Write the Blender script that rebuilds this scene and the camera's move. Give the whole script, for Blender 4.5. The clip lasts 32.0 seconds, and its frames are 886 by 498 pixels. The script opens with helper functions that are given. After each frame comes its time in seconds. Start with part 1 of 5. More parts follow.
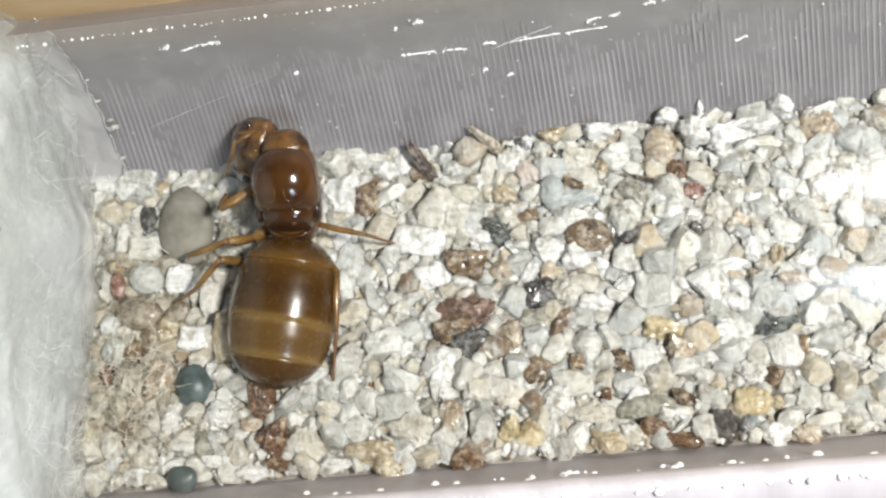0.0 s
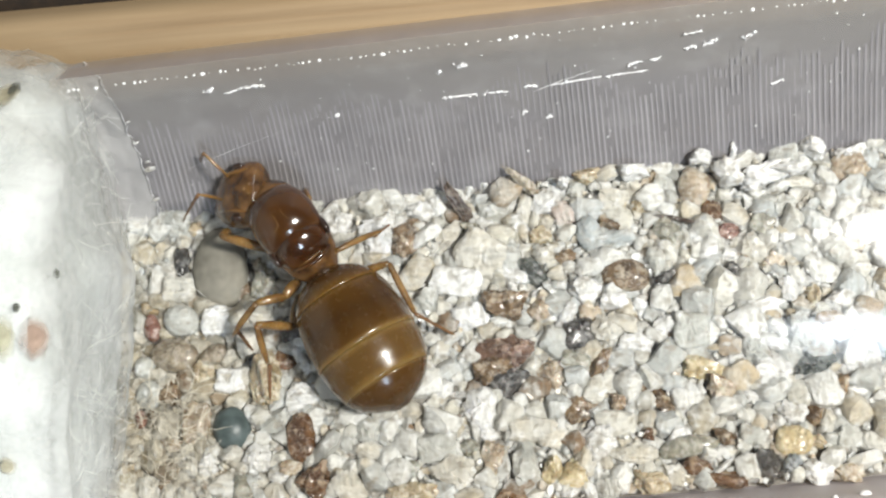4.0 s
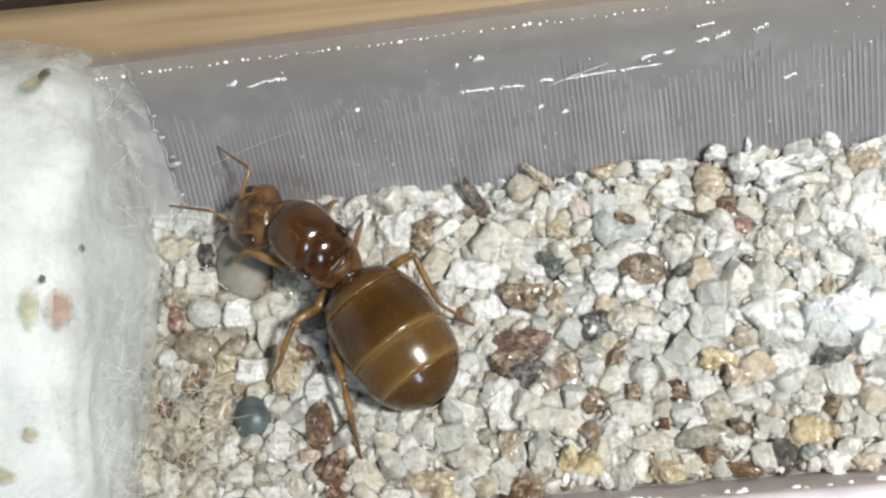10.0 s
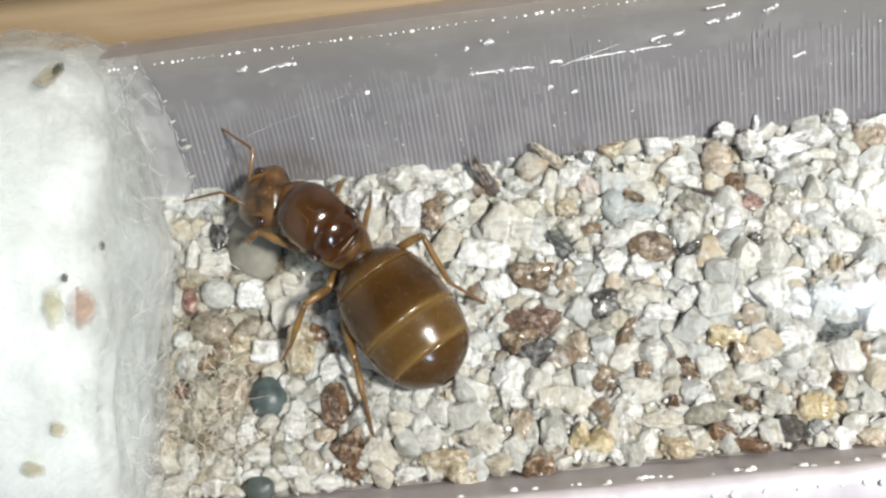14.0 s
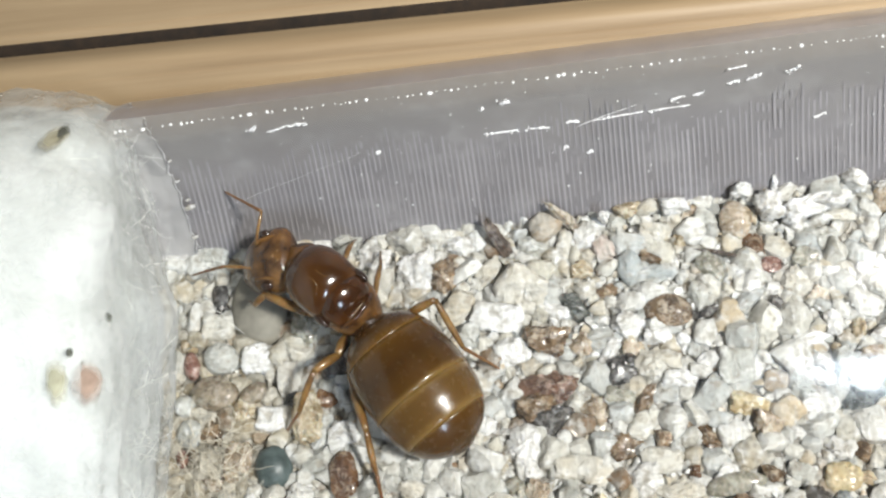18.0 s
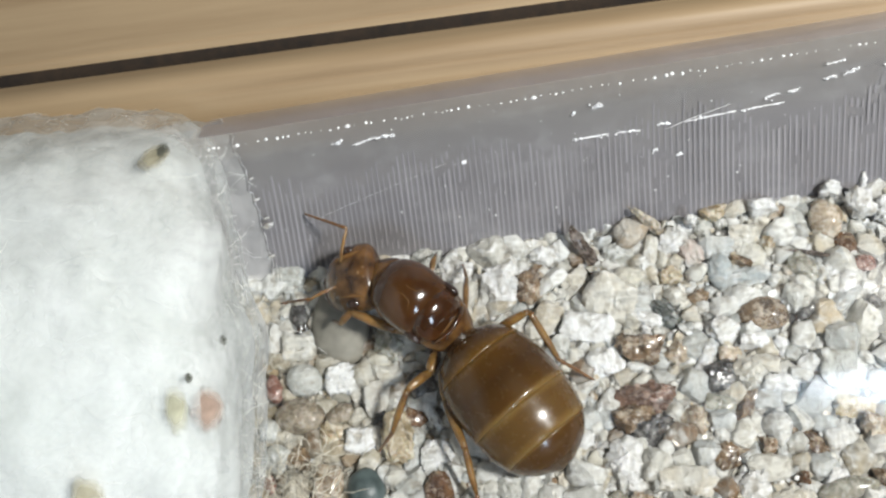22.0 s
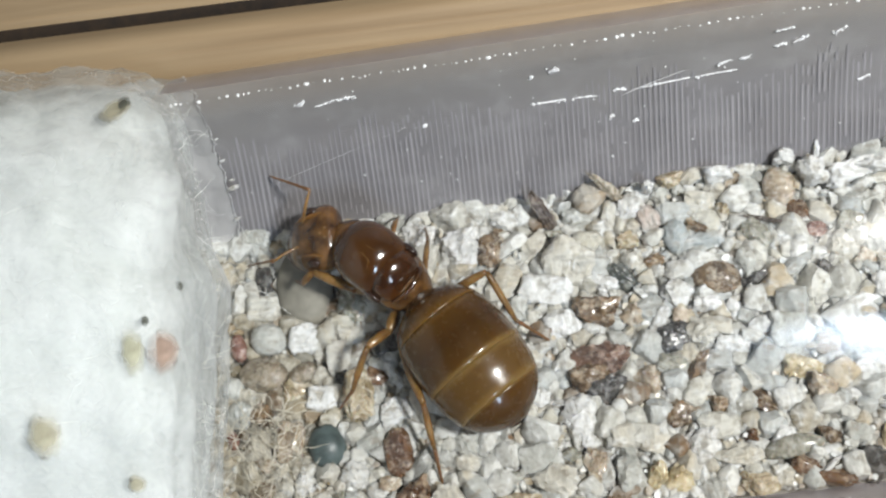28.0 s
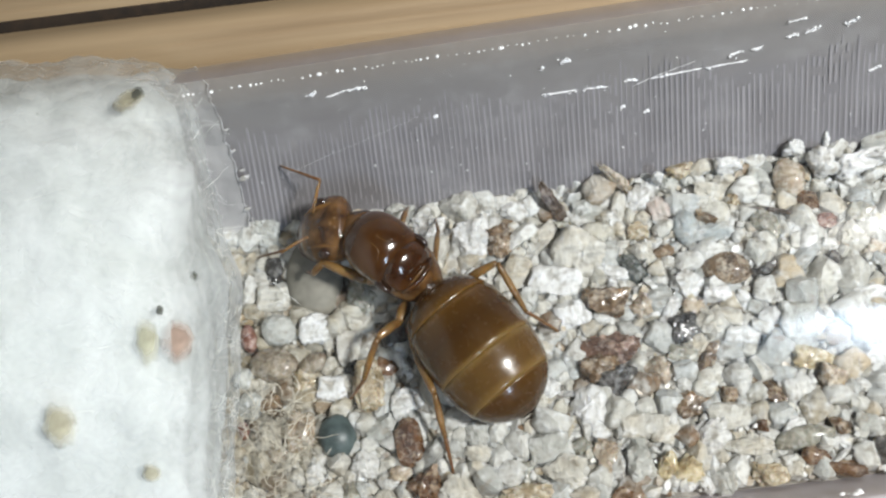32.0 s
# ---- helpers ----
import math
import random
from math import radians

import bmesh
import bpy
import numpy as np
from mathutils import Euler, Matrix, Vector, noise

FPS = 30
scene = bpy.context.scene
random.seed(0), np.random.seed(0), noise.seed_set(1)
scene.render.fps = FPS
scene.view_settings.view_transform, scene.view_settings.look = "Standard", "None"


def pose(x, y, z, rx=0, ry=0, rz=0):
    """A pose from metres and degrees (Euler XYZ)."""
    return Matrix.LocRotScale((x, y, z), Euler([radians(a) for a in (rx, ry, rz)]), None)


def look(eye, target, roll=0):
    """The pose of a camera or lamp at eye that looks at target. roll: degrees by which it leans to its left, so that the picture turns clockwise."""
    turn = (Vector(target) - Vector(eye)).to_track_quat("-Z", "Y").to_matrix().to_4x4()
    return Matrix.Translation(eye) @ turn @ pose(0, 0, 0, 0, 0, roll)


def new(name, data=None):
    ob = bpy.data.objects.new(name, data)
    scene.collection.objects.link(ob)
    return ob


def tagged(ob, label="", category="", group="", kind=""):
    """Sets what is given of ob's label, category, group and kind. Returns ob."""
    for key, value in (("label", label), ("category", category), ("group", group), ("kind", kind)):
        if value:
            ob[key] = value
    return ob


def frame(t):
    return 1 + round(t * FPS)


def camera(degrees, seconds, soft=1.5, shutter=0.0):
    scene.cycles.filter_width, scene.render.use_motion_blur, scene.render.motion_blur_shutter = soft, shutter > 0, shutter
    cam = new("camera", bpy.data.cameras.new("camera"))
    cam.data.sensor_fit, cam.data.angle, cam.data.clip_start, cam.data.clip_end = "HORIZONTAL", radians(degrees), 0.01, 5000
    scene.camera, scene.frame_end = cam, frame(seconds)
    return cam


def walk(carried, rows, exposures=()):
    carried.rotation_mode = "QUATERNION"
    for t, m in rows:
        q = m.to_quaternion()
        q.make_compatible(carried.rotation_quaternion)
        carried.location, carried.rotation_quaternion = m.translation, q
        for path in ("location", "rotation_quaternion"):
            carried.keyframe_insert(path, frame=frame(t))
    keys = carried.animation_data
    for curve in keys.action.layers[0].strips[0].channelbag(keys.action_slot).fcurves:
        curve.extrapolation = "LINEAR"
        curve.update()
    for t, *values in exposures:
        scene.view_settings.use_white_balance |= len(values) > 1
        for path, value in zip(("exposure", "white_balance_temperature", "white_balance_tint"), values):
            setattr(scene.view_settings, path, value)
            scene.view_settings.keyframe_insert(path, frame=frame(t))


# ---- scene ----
# All lengths below are in millimetres until they are scaled by MM.
MM = 0.001
cam = camera(45.0, 32.0, soft=2.4)


def mm_pose(x, y, z, rx=0, ry=0, rz=0):
    return pose(x * MM, y * MM, z * MM, rx, ry, rz)


WALK = [
    (0.0, (1.89, -4.23, 29.65, 9.01, 6.57, -4.65)),
    (0.5, (1.98, -4.11, 29.69, 9.08, 6.61, -4.65)),
    (1.0, (1.65, -4.18, 29.62, 9.54, 6.05, -4.76)),
    (1.5, (1.57, -4.60, 29.65, 10.43, 6.10, -4.66)),
    (2.0, (0.91, -4.51, 29.82, 10.23, 4.79, -4.83)),
    (2.5, (0.54, -4.49, 29.88, 10.25, 4.46, -5.06)),
    (3.0, (0.18, -4.21, 30.15, 10.11, 4.39, -5.19)),
    (3.5, (0.40, -4.03, 30.17, 10.73, 5.10, -5.11)),
    (5.5, (-0.67, -2.85, 28.66, 10.44, 4.73, -5.00)),
    (6.0, (-0.50, -2.42, 29.12, 10.62, 5.83, -5.09)),
    (6.5, (0.30, -3.11, 29.59, 11.49, 6.57, -4.76)),
    (7.0, (0.41, -3.91, 29.94, 12.50, 6.98, -4.49)),
    (7.5, (0.67, -4.17, 29.99, 12.78, 7.35, -4.40)),
    (8.0, (0.58, -4.30, 29.74, 12.80, 7.14, -4.38)),
    (8.5, (0.47, -4.55, 29.61, 12.91, 6.94, -4.38)),
    (9.0, (-0.13, -4.83, 29.81, 13.01, 6.14, -4.48)),
    (9.5, (0.04, -5.11, 29.90, 12.99, 6.28, -4.54)),
    (10.0, (0.42, -5.19, 30.07, 12.95, 6.54, -4.66)),
    (10.5, (0.33, -5.00, 30.49, 12.48, 6.55, -4.73)),
    (11.0, (0.53, -5.04, 30.33, 12.36, 6.90, -4.72)),
    (11.5, (0.35, -5.00, 30.34, 11.98, 6.71, -4.71)),
    (12.0, (0.24, -4.88, 30.17, 11.52, 6.51, -4.79)),
    (12.5, (0.23, -4.78, 30.27, 11.09, 6.47, -4.97)),
    (13.0, (0.07, -4.78, 30.33, 10.96, 6.16, -5.09)),
    (13.5, (0.13, -4.69, 30.38, 10.66, 6.36, -5.19)),
    (14.0, (0.16, -4.26, 30.56, 9.78, 6.43, -5.32)),
    (14.5, (-0.06, -3.59, 30.46, 9.08, 6.15, -5.39)),
    (15.0, (-0.30, -2.69, 30.17, 9.06, 6.10, -5.67)),
    (15.5, (-0.21, -2.23, 29.28, 9.71, 6.35, -5.63)),
    (17.5, (-0.17, -3.38, 29.88, 11.75, 6.02, -5.34)),
    (18.0, (-0.55, -3.49, 29.96, 11.93, 5.58, -5.47)),
    (18.5, (-0.82, -3.89, 30.04, 12.71, 5.25, -5.62)),
    (19.0, (-1.89, -4.79, 30.02, 14.76, 4.57, -6.00)),
    (19.5, (-2.78, -5.55, 30.22, 14.24, 6.12, -6.24)),
    (20.0, (-2.52, -5.92, 30.54, 14.14, 5.17, -7.19)),
    (20.5, (-2.46, -5.62, 30.72, 14.55, 6.32, -7.13)),
    (21.0, (-2.86, -4.78, 30.21, 14.30, 6.15, -7.07)),
    (21.5, (-2.55, -3.72, 30.06, 13.01, 6.05, -7.31)),
    (22.0, (-2.98, -3.19, 29.51, 12.61, 5.45, -7.61)),
    (22.5, (-3.28, -3.19, 28.97, 12.77, 4.95, -7.70)),
    (23.0, (-2.95, -3.51, 29.05, 13.18, 5.27, -7.68)),
    (23.5, (-2.74, -4.25, 29.73, 13.86, 5.46, -7.44)),
    (24.0, (-2.52, -4.63, 29.97, 14.11, 5.58, -7.23)),
    (24.5, (-2.43, -4.45, 30.00, 13.55, 5.84, -7.19)),
    (25.0, (-2.39, -4.20, 29.84, 13.00, 5.63, -7.16)),
    (25.5, (-2.36, -4.20, 29.80, 12.86, 5.53, -7.28)),
    (27.5, (-2.52, -4.61, 29.95, 12.66, 4.77, -7.33)),
    (28.0, (-2.39, -4.19, 29.84, 12.38, 4.76, -7.28)),
    (28.5, (-2.28, -4.00, 29.86, 12.05, 4.63, -7.22)),
    (29.0, (-2.37, -4.18, 29.83, 12.38, 4.81, -7.06)),
    (29.5, (-2.38, -4.32, 29.67, 11.84, 4.20, -7.17)),
    (30.0, (-2.79, -4.20, 29.71, 11.76, 4.21, -7.17)),
    (30.5, (-3.05, -4.13, 29.53, 11.79, 4.14, -7.17)),
    (31.0, (-2.83, -4.24, 29.74, 11.79, 4.76, -7.14)),
    (31.5, (-2.84, -4.14, 29.99, 11.75, 4.59, -7.06)),
    (32.0, (-2.64, -4.19, 29.87, 11.95, 4.75, -7.18)),]
walk(cam, [(t, mm_pose(*p)) for t, p in WALK], exposures=[(0.0, -0.04, 6550, 10), (7.0, 0.0, 6550, 10), (10.0, -0.15, 6450, 10), (13.0, -0.11, 6450, 10), (15.5, 0.04, 6500, 10), (18.0, 0.01, 6450, 10), (20.0, -0.29, 6080, 9), (22.0, -0.17, 6350, 10), (24.0, -0.25, 6400, 10), (28.0, -0.24, 6300, 10), (30.0, -0.20, 6280, 10), (32.0, -0.23, 6250, 10)])

# ---- light: a phone torch set off so its glare leaves the view, a room lamp, and a dim room ----
world = bpy.data.worlds.new("room_light")
scene.world = world
world.use_nodes = True
world.node_tree.nodes["Background"].inputs[0].default_value = (0.80, 0.88, 1.0, 1)
world.node_tree.nodes["Background"].inputs[1].default_value = 0.05


def disk_lamp(name, eye, target, size, power, colour):
    data = bpy.data.lights.new(name, "AREA")
    data.shape, data.size, data.energy, data.color = "DISK", size * MM, power, colour
    ob = new(name, data)
    ob.matrix_world = look(Vector(eye) * MM, Vector(target) * MM)
    return ob


disk_lamp("phone_torch", (32.0, -7.0, 66.0), (-3.0, 1.0, 3.0), 9.0, 0.083, (1.0, 0.985, 0.912))
lamp = disk_lamp("room_lamp", (655.0, -1400.0, 1290.0), (0.0, 0.0, 4.0), 170.0, 12.5, (0.70, 0.85, 1.0))
lamp.data.shape, lamp.data.size_y = "RECTANGLE", 600.0 * MM


# ---- helpers of this scene ----
def empty(name, m=None):
    ob = new(name)
    ob.empty_display_size = 0.001
    if m is not None:
        ob.matrix_world = m
    return ob


def part(name, bm, material, parent=None, label="", smooth=True, sharp=0):
    me = bpy.data.meshes.new(name)
    bm.to_mesh(me)
    bm.free()
    return part_of(name, me, material, parent, label, smooth, sharp=sharp)


def part_of(name, me, material, parent=None, label="", smooth=True, scaled=False, sharp=0):
    if not scaled:
        me.transform(Matrix.Scale(MM, 4))
    if smooth:
        me.polygons.foreach_set("use_smooth", [True] * len(me.polygons))
    if sharp:
        me.set_sharp_from_angle(angle=radians(sharp))
    if material and not me.materials:
        me.materials.append(material)
    ob = new(name, me)
    if parent:
        ob.parent = parent
    if label:
        ob["label"] = label
    return ob


def mesh_from(verts, faces, name="piece"):
    me = bpy.data.meshes.new(name)
    me.from_pydata([tuple(v) for v in verts], [], [tuple(f) for f in faces])
    me.update()
    return me


def loft(rings, sides=28, noise_amp=0.0, seed=0.0):
    """A closed body through rings (x, z, half width, half height up, half height down) along x."""
    bm = bmesh.new()
    rows = []
    for x, z, w, up, down in rings:
        row = []
        for k in range(sides):
            a = 2 * math.pi * k / sides
            c, s = math.cos(a), math.sin(a)
            p = Vector((x, w * c, z + (up if s > 0 else down) * s))
            if noise_amp:
                p += noise.noise_vector(p * 2.0 + Vector((seed, 0, 0))) * noise_amp
            row.append(bm.verts.new(p))
        rows.append(row)
    for a, b in zip(rows, rows[1:]):
        for k in range(sides):
            bm.faces.new((a[k], b[k], b[(k + 1) % sides], a[(k + 1) % sides]))
    bm.faces.new(rows[0])
    bm.faces.new(reversed(rows[-1]))
    bmesh.ops.recalc_face_normals(bm, faces=bm.faces)
    return bm


def smooth_rings(keys, steps):
    """More rings between key rings, by a cosine-free cubic through them."""
    keys = [Vector(k) for k in keys]
    out = []
    for n in range(len(keys) - 1):
        p0, p1, p2, p3 = keys[max(n - 1, 0)], keys[n], keys[n + 1], keys[min(n + 2, len(keys) - 1)]
        for k in range(steps):
            t = k / steps
            out.append(0.5 * ((2 * p1) + (p2 - p0) * t + (2 * p0 - 5 * p1 + 4 * p2 - p3) * t * t + (3 * p1 - p0 - 3 * p2 + p3) * t ** 3))
    out.append(keys[-1])
    return [tuple(v) for v in out]


def tube_mesh(points, radii, sides=8, bm=None):
    """A limb or hair through points, with its radius at each."""
    bm = bm or bmesh.new()
    points = [Vector(p) for p in points]
    rows = []
    for n, p in enumerate(points):
        way = (points[min(n + 1, len(points) - 1)] - points[max(n - 1, 0)]).normalized()
        side = way.cross(Vector((0.13, 0.21, 1))).normalized()
        up = side.cross(way)
        rows.append([bm.verts.new(p + radii[n] * (math.cos(2 * math.pi * k / sides) * side + math.sin(2 * math.pi * k / sides) * up)) for k in range(sides)])
    for a, b in zip(rows, rows[1:]):
        for k in range(sides):
            bm.faces.new((a[k], a[(k + 1) % sides], b[(k + 1) % sides], b[k]))
    bm.faces.new(list(reversed(rows[0])))
    bm.faces.new(rows[-1])
    return bm


# ---- materials ----
class Nodes:
    """A small helper to write a node material in few lines."""

    def __init__(self, name):
        self.m = bpy.data.materials.new(name)
        self.m.use_nodes = True
        self.t = self.m.node_tree
        self.b = self.t.nodes["Principled BSDF"]
        self.out = self.t.nodes["Material Output"]

    def add(self, kind, **inputs):
        n = self.t.nodes.new(kind)
        for k, v in inputs.items():
            s = n.inputs[int(k[1:])] if k[0] == "i" and k[1:].isdigit() else n.inputs[k.replace("_", " ")]
            if isinstance(v, bpy.types.NodeSocket):
                self.t.links.new(v, s)
            else:
                s.default_value = v
        return n

    def set(self, **inputs):
        for k, v in inputs.items():
            s = self.b.inputs[k.replace("_", " ")]
            if isinstance(v, bpy.types.NodeSocket):
                self.t.links.new(v, s)
            else:
                s.default_value = v
        return self

    def coords(self, kind="Object", scale=(1, 1, 1)):
        c = self.t.nodes.new("ShaderNodeTexCoord").outputs[kind]
        return self.add("ShaderNodeMapping", Vector=c, Scale=scale).outputs[0]

    def noise(self, vector, scale, detail=4.0, rough=0.55):
        return self.add("ShaderNodeTexNoise", Vector=vector, Scale=scale, Detail=detail, Roughness=rough).outputs["Fac"]

    def ramp(self, fac, stops, mode="LINEAR"):
        n = self.add("ShaderNodeValToRGB", Fac=fac)
        r = n.color_ramp
        r.interpolation = mode
        while len(r.elements) < len(stops):
            r.elements.new(0.5)
        for e, (at, c) in zip(r.elements, stops):
            e.position, e.color = at, (*c, 1)
        return n.outputs[0]

    def mix(self, fac, a, b, kind="MIX"):
        n = self.t.nodes.new("ShaderNodeMix")
        n.data_type, n.blend_type = "RGBA", kind
        for s, v in ((n.inputs[0], fac), (n.inputs[6], a), (n.inputs[7], b)):
            if isinstance(v, bpy.types.NodeSocket):
                self.t.links.new(v, s)
            else:
                s.default_value = v if isinstance(v, (int, float)) else (*v, 1)
        return n.outputs[2]

    def math(self, op, a, b=0.5):
        n = self.add("ShaderNodeMath", i0=a, i1=b)
        n.operation = op
        return n.outputs[0]

    def bump(self, height, strength, distance):
        return self.add("ShaderNodeBump", Height=height, Strength=strength, Distance=distance * MM).outputs[0]

    def shader(self, socket):
        self.t.links.new(socket, self.out.inputs[0])
        return self.m


def wood_material():
    n = Nodes("pale_wood")
    c = n.coords("Object", (60, 1100, 1100))
    grain = n.noise(c, 1.0, 6, 0.6)
    broad = n.noise(n.coords("Object", (25, 160, 160)), 1.0, 3)
    col = n.ramp(grain, [(0.3, (0.23, 0.155, 0.085)), (0.5, (0.34, 0.245, 0.145)), (0.72, (0.42, 0.315, 0.195))])
    col = n.mix(n.math("MULTIPLY", broad, 0.5), col, (0.36, 0.255, 0.15))
    return n.set(Base_Color=col, Roughness=0.55, Normal=n.bump(grain, 0.3, 0.05)).m


def thin_glass(name, tint, gloss, rough, weight):
    n = Nodes(name)
    n.t.nodes.remove(n.b)
    clear = n.add("ShaderNodeBsdfTransparent", Color=(*tint, 1))
    shine = n.add("ShaderNodeBsdfGlossy", Color=(*gloss, 1), Roughness=rough)
    facing = n.add("ShaderNodeLayerWeight", Blend=0.5).outputs["Facing"]
    fac = n.math("ADD", n.math("MULTIPLY", n.math("POWER", facing, 5.0), 0.7), 0.05)
    return n.shader(n.add("ShaderNodeMixShader", Fac=n.math("MULTIPLY", fac, weight), i1=clear.outputs[0], i2=shine.outputs[0]).outputs[0])


def hazy_plastic(name, colour, see, rough=0.35, scale=900.0):
    n = Nodes(name)
    streak = n.noise(n.coords("Object", (scale, scale * 0.2, scale * 0.2)), 1.0, 5)
    dust = n.noise(n.coords("Object", (1, 1, 1)), 700.0, 6, 0.7)
    col = n.mix(n.ramp(streak, [(0.35, (0, 0, 0)), (0.7, (1, 1, 1))]), colour, tuple(min(1, c * 1.35) for c in colour))
    n.set(Base_Color=col, Roughness=rough, Normal=n.bump(dust, 0.25, 0.03))
    clear = n.add("ShaderNodeBsdfTransparent")
    fac = n.math("MULTIPLY", n.ramp(dust, [(0.3, (0.75, 0.75, 0.75)), (0.7, (1, 1, 1))]), see)
    return n.shader(n.add("ShaderNodeMixShader", Fac=fac, i1=n.b.outputs[0], i2=clear.outputs[0]).outputs[0])


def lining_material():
    """Clear grey plastic, ringed below, smooth above; light on the upper wall is painted in as a paler tone."""
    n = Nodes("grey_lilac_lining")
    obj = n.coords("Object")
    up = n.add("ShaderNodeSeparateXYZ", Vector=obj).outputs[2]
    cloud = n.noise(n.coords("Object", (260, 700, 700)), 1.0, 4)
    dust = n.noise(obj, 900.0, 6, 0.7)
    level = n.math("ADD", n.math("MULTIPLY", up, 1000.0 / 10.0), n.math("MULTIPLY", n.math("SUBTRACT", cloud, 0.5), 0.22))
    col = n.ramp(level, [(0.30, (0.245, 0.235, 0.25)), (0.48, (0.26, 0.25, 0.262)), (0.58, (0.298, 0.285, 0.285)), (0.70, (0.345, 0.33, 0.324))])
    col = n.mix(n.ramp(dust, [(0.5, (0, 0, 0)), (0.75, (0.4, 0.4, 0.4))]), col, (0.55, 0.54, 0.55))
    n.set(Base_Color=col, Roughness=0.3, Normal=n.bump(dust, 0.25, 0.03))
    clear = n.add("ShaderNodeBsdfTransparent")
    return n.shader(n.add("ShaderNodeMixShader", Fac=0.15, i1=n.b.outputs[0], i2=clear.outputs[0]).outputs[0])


CREAMS = [(0.0, (0.56, 0.55, 0.50)), (0.10, (0.74, 0.74, 0.71)), (0.18, (0.54, 0.485, 0.38)), (0.25, (0.68, 0.68, 0.65)), (0.34, (0.44, 0.455, 0.44)),
          (0.44, (0.62, 0.595, 0.51)), (0.52, (0.78, 0.78, 0.76)), (0.59, (0.53, 0.475, 0.37)), (0.65, (0.48, 0.505, 0.505)), (0.74, (0.67, 0.655, 0.59)), (0.83, (0.39, 0.31, 0.22)), (0.865, (0.35, 0.355, 0.34)), (0.89, (0.52, 0.43, 0.30)), (0.915, (0.72, 0.72, 0.69)), (0.97, (0.22, 0.145, 0.085))]


def soft_mica(n, col, obj, damp=True):
    """Damp half-clear mica: milky clouds, faint sheets and thin dark cracks over a base colour."""
    fine, crack, cloud, spot = n.noise(obj, 6500.0, 5, 0.7), n.noise(obj, 2700.0, 4, 0.65), n.noise(obj, 1500.0, 3, 0.6), n.noise(obj, 3600.0, 2, 0.5)
    long_x = n.add("ShaderNodeMapping", Vector=obj, Scale=(1500, 9000, 5000)).outputs[0]
    long_y = n.add("ShaderNodeMapping", Vector=obj, Rotation=(0.4, 0.3, 0.7), Scale=(9000, 1500, 5000)).outputs[0]
    side = n.ramp(n.noise(obj, 500.0, 1), [(0.47, (0, 0, 0)), (0.53, (1, 1, 1))])
    sheet = n.mix(side, n.noise(long_x, 1.0, 3), n.noise(long_y, 1.0, 3))
    col = n.mix(n.ramp(cloud, [(0.42, (0, 0, 0)), (0.62, (0.6, 0.6, 0.6))]), col, (0.60, 0.60, 0.565))
    col = n.mix(n.ramp(spot, [(0.56, (0, 0, 0)), (0.70, (0.7, 0.7, 0.7))]), col, (0.82, 0.83, 0.82))
    col = n.mix(n.ramp(sheet, [(0.36, (0.5, 0.5, 0.5)), (0.50, (0, 0, 0))]), col, (0.38, 0.375, 0.34))
    col = n.mix(n.ramp(crack, [(0.34, (0.75, 0.75, 0.75)), (0.45, (0, 0, 0))]), col, (0.31, 0.28, 0.23))
    col = n.mix(n.ramp(fine, [(0.36, (0.35, 0.35, 0.35)), (0.5, (0, 0, 0))]), col, (0.25, 0.23, 0.20))
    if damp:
        # browner grains beside the cotton, with the plug's shade painted into the same patch
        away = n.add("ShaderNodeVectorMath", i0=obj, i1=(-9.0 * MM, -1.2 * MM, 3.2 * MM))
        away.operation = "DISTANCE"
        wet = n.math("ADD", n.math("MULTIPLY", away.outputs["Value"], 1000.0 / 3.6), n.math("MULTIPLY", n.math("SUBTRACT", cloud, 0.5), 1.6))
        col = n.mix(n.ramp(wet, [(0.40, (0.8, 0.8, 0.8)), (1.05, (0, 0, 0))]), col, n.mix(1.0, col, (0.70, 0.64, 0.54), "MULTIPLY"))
    height = n.math("ADD", n.math("MULTIPLY", crack, 1.3), n.math("ADD", fine, n.math("ADD", spot, n.math("MULTIPLY", sheet, 0.8))))
    return n.set(Base_Color=col, Roughness=n.ramp(cloud, [(0.40, (0.16,) * 3), (0.62, (0.45,) * 3)]), Normal=n.bump(height, 0.85, 0.08), Specular_IOR_Level=0.6,
                 Subsurface_Weight=0.5, Subsurface_Radius=(1.0, 0.95, 0.85), Subsurface_Scale=0.00025).m


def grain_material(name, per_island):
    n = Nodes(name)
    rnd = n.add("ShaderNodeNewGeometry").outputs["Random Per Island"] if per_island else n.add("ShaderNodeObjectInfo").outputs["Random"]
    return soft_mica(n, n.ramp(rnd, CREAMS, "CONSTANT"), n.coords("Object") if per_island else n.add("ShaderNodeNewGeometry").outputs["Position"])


def pale_mica(name, colour):
    """A pale grain of one colour, with the same clouds and cracks as the rest of the bed."""
    n = Nodes(name)
    obj = n.add("ShaderNodeNewGeometry").outputs["Position"]
    tone = n.ramp(n.noise(obj, 900.0, 3), [(0.35, tuple(0.86 * c for c in colour)), (0.65, tuple(min(0.88, 1.08 * c) for c in colour))])
    return soft_mica(n, tone, obj, False)


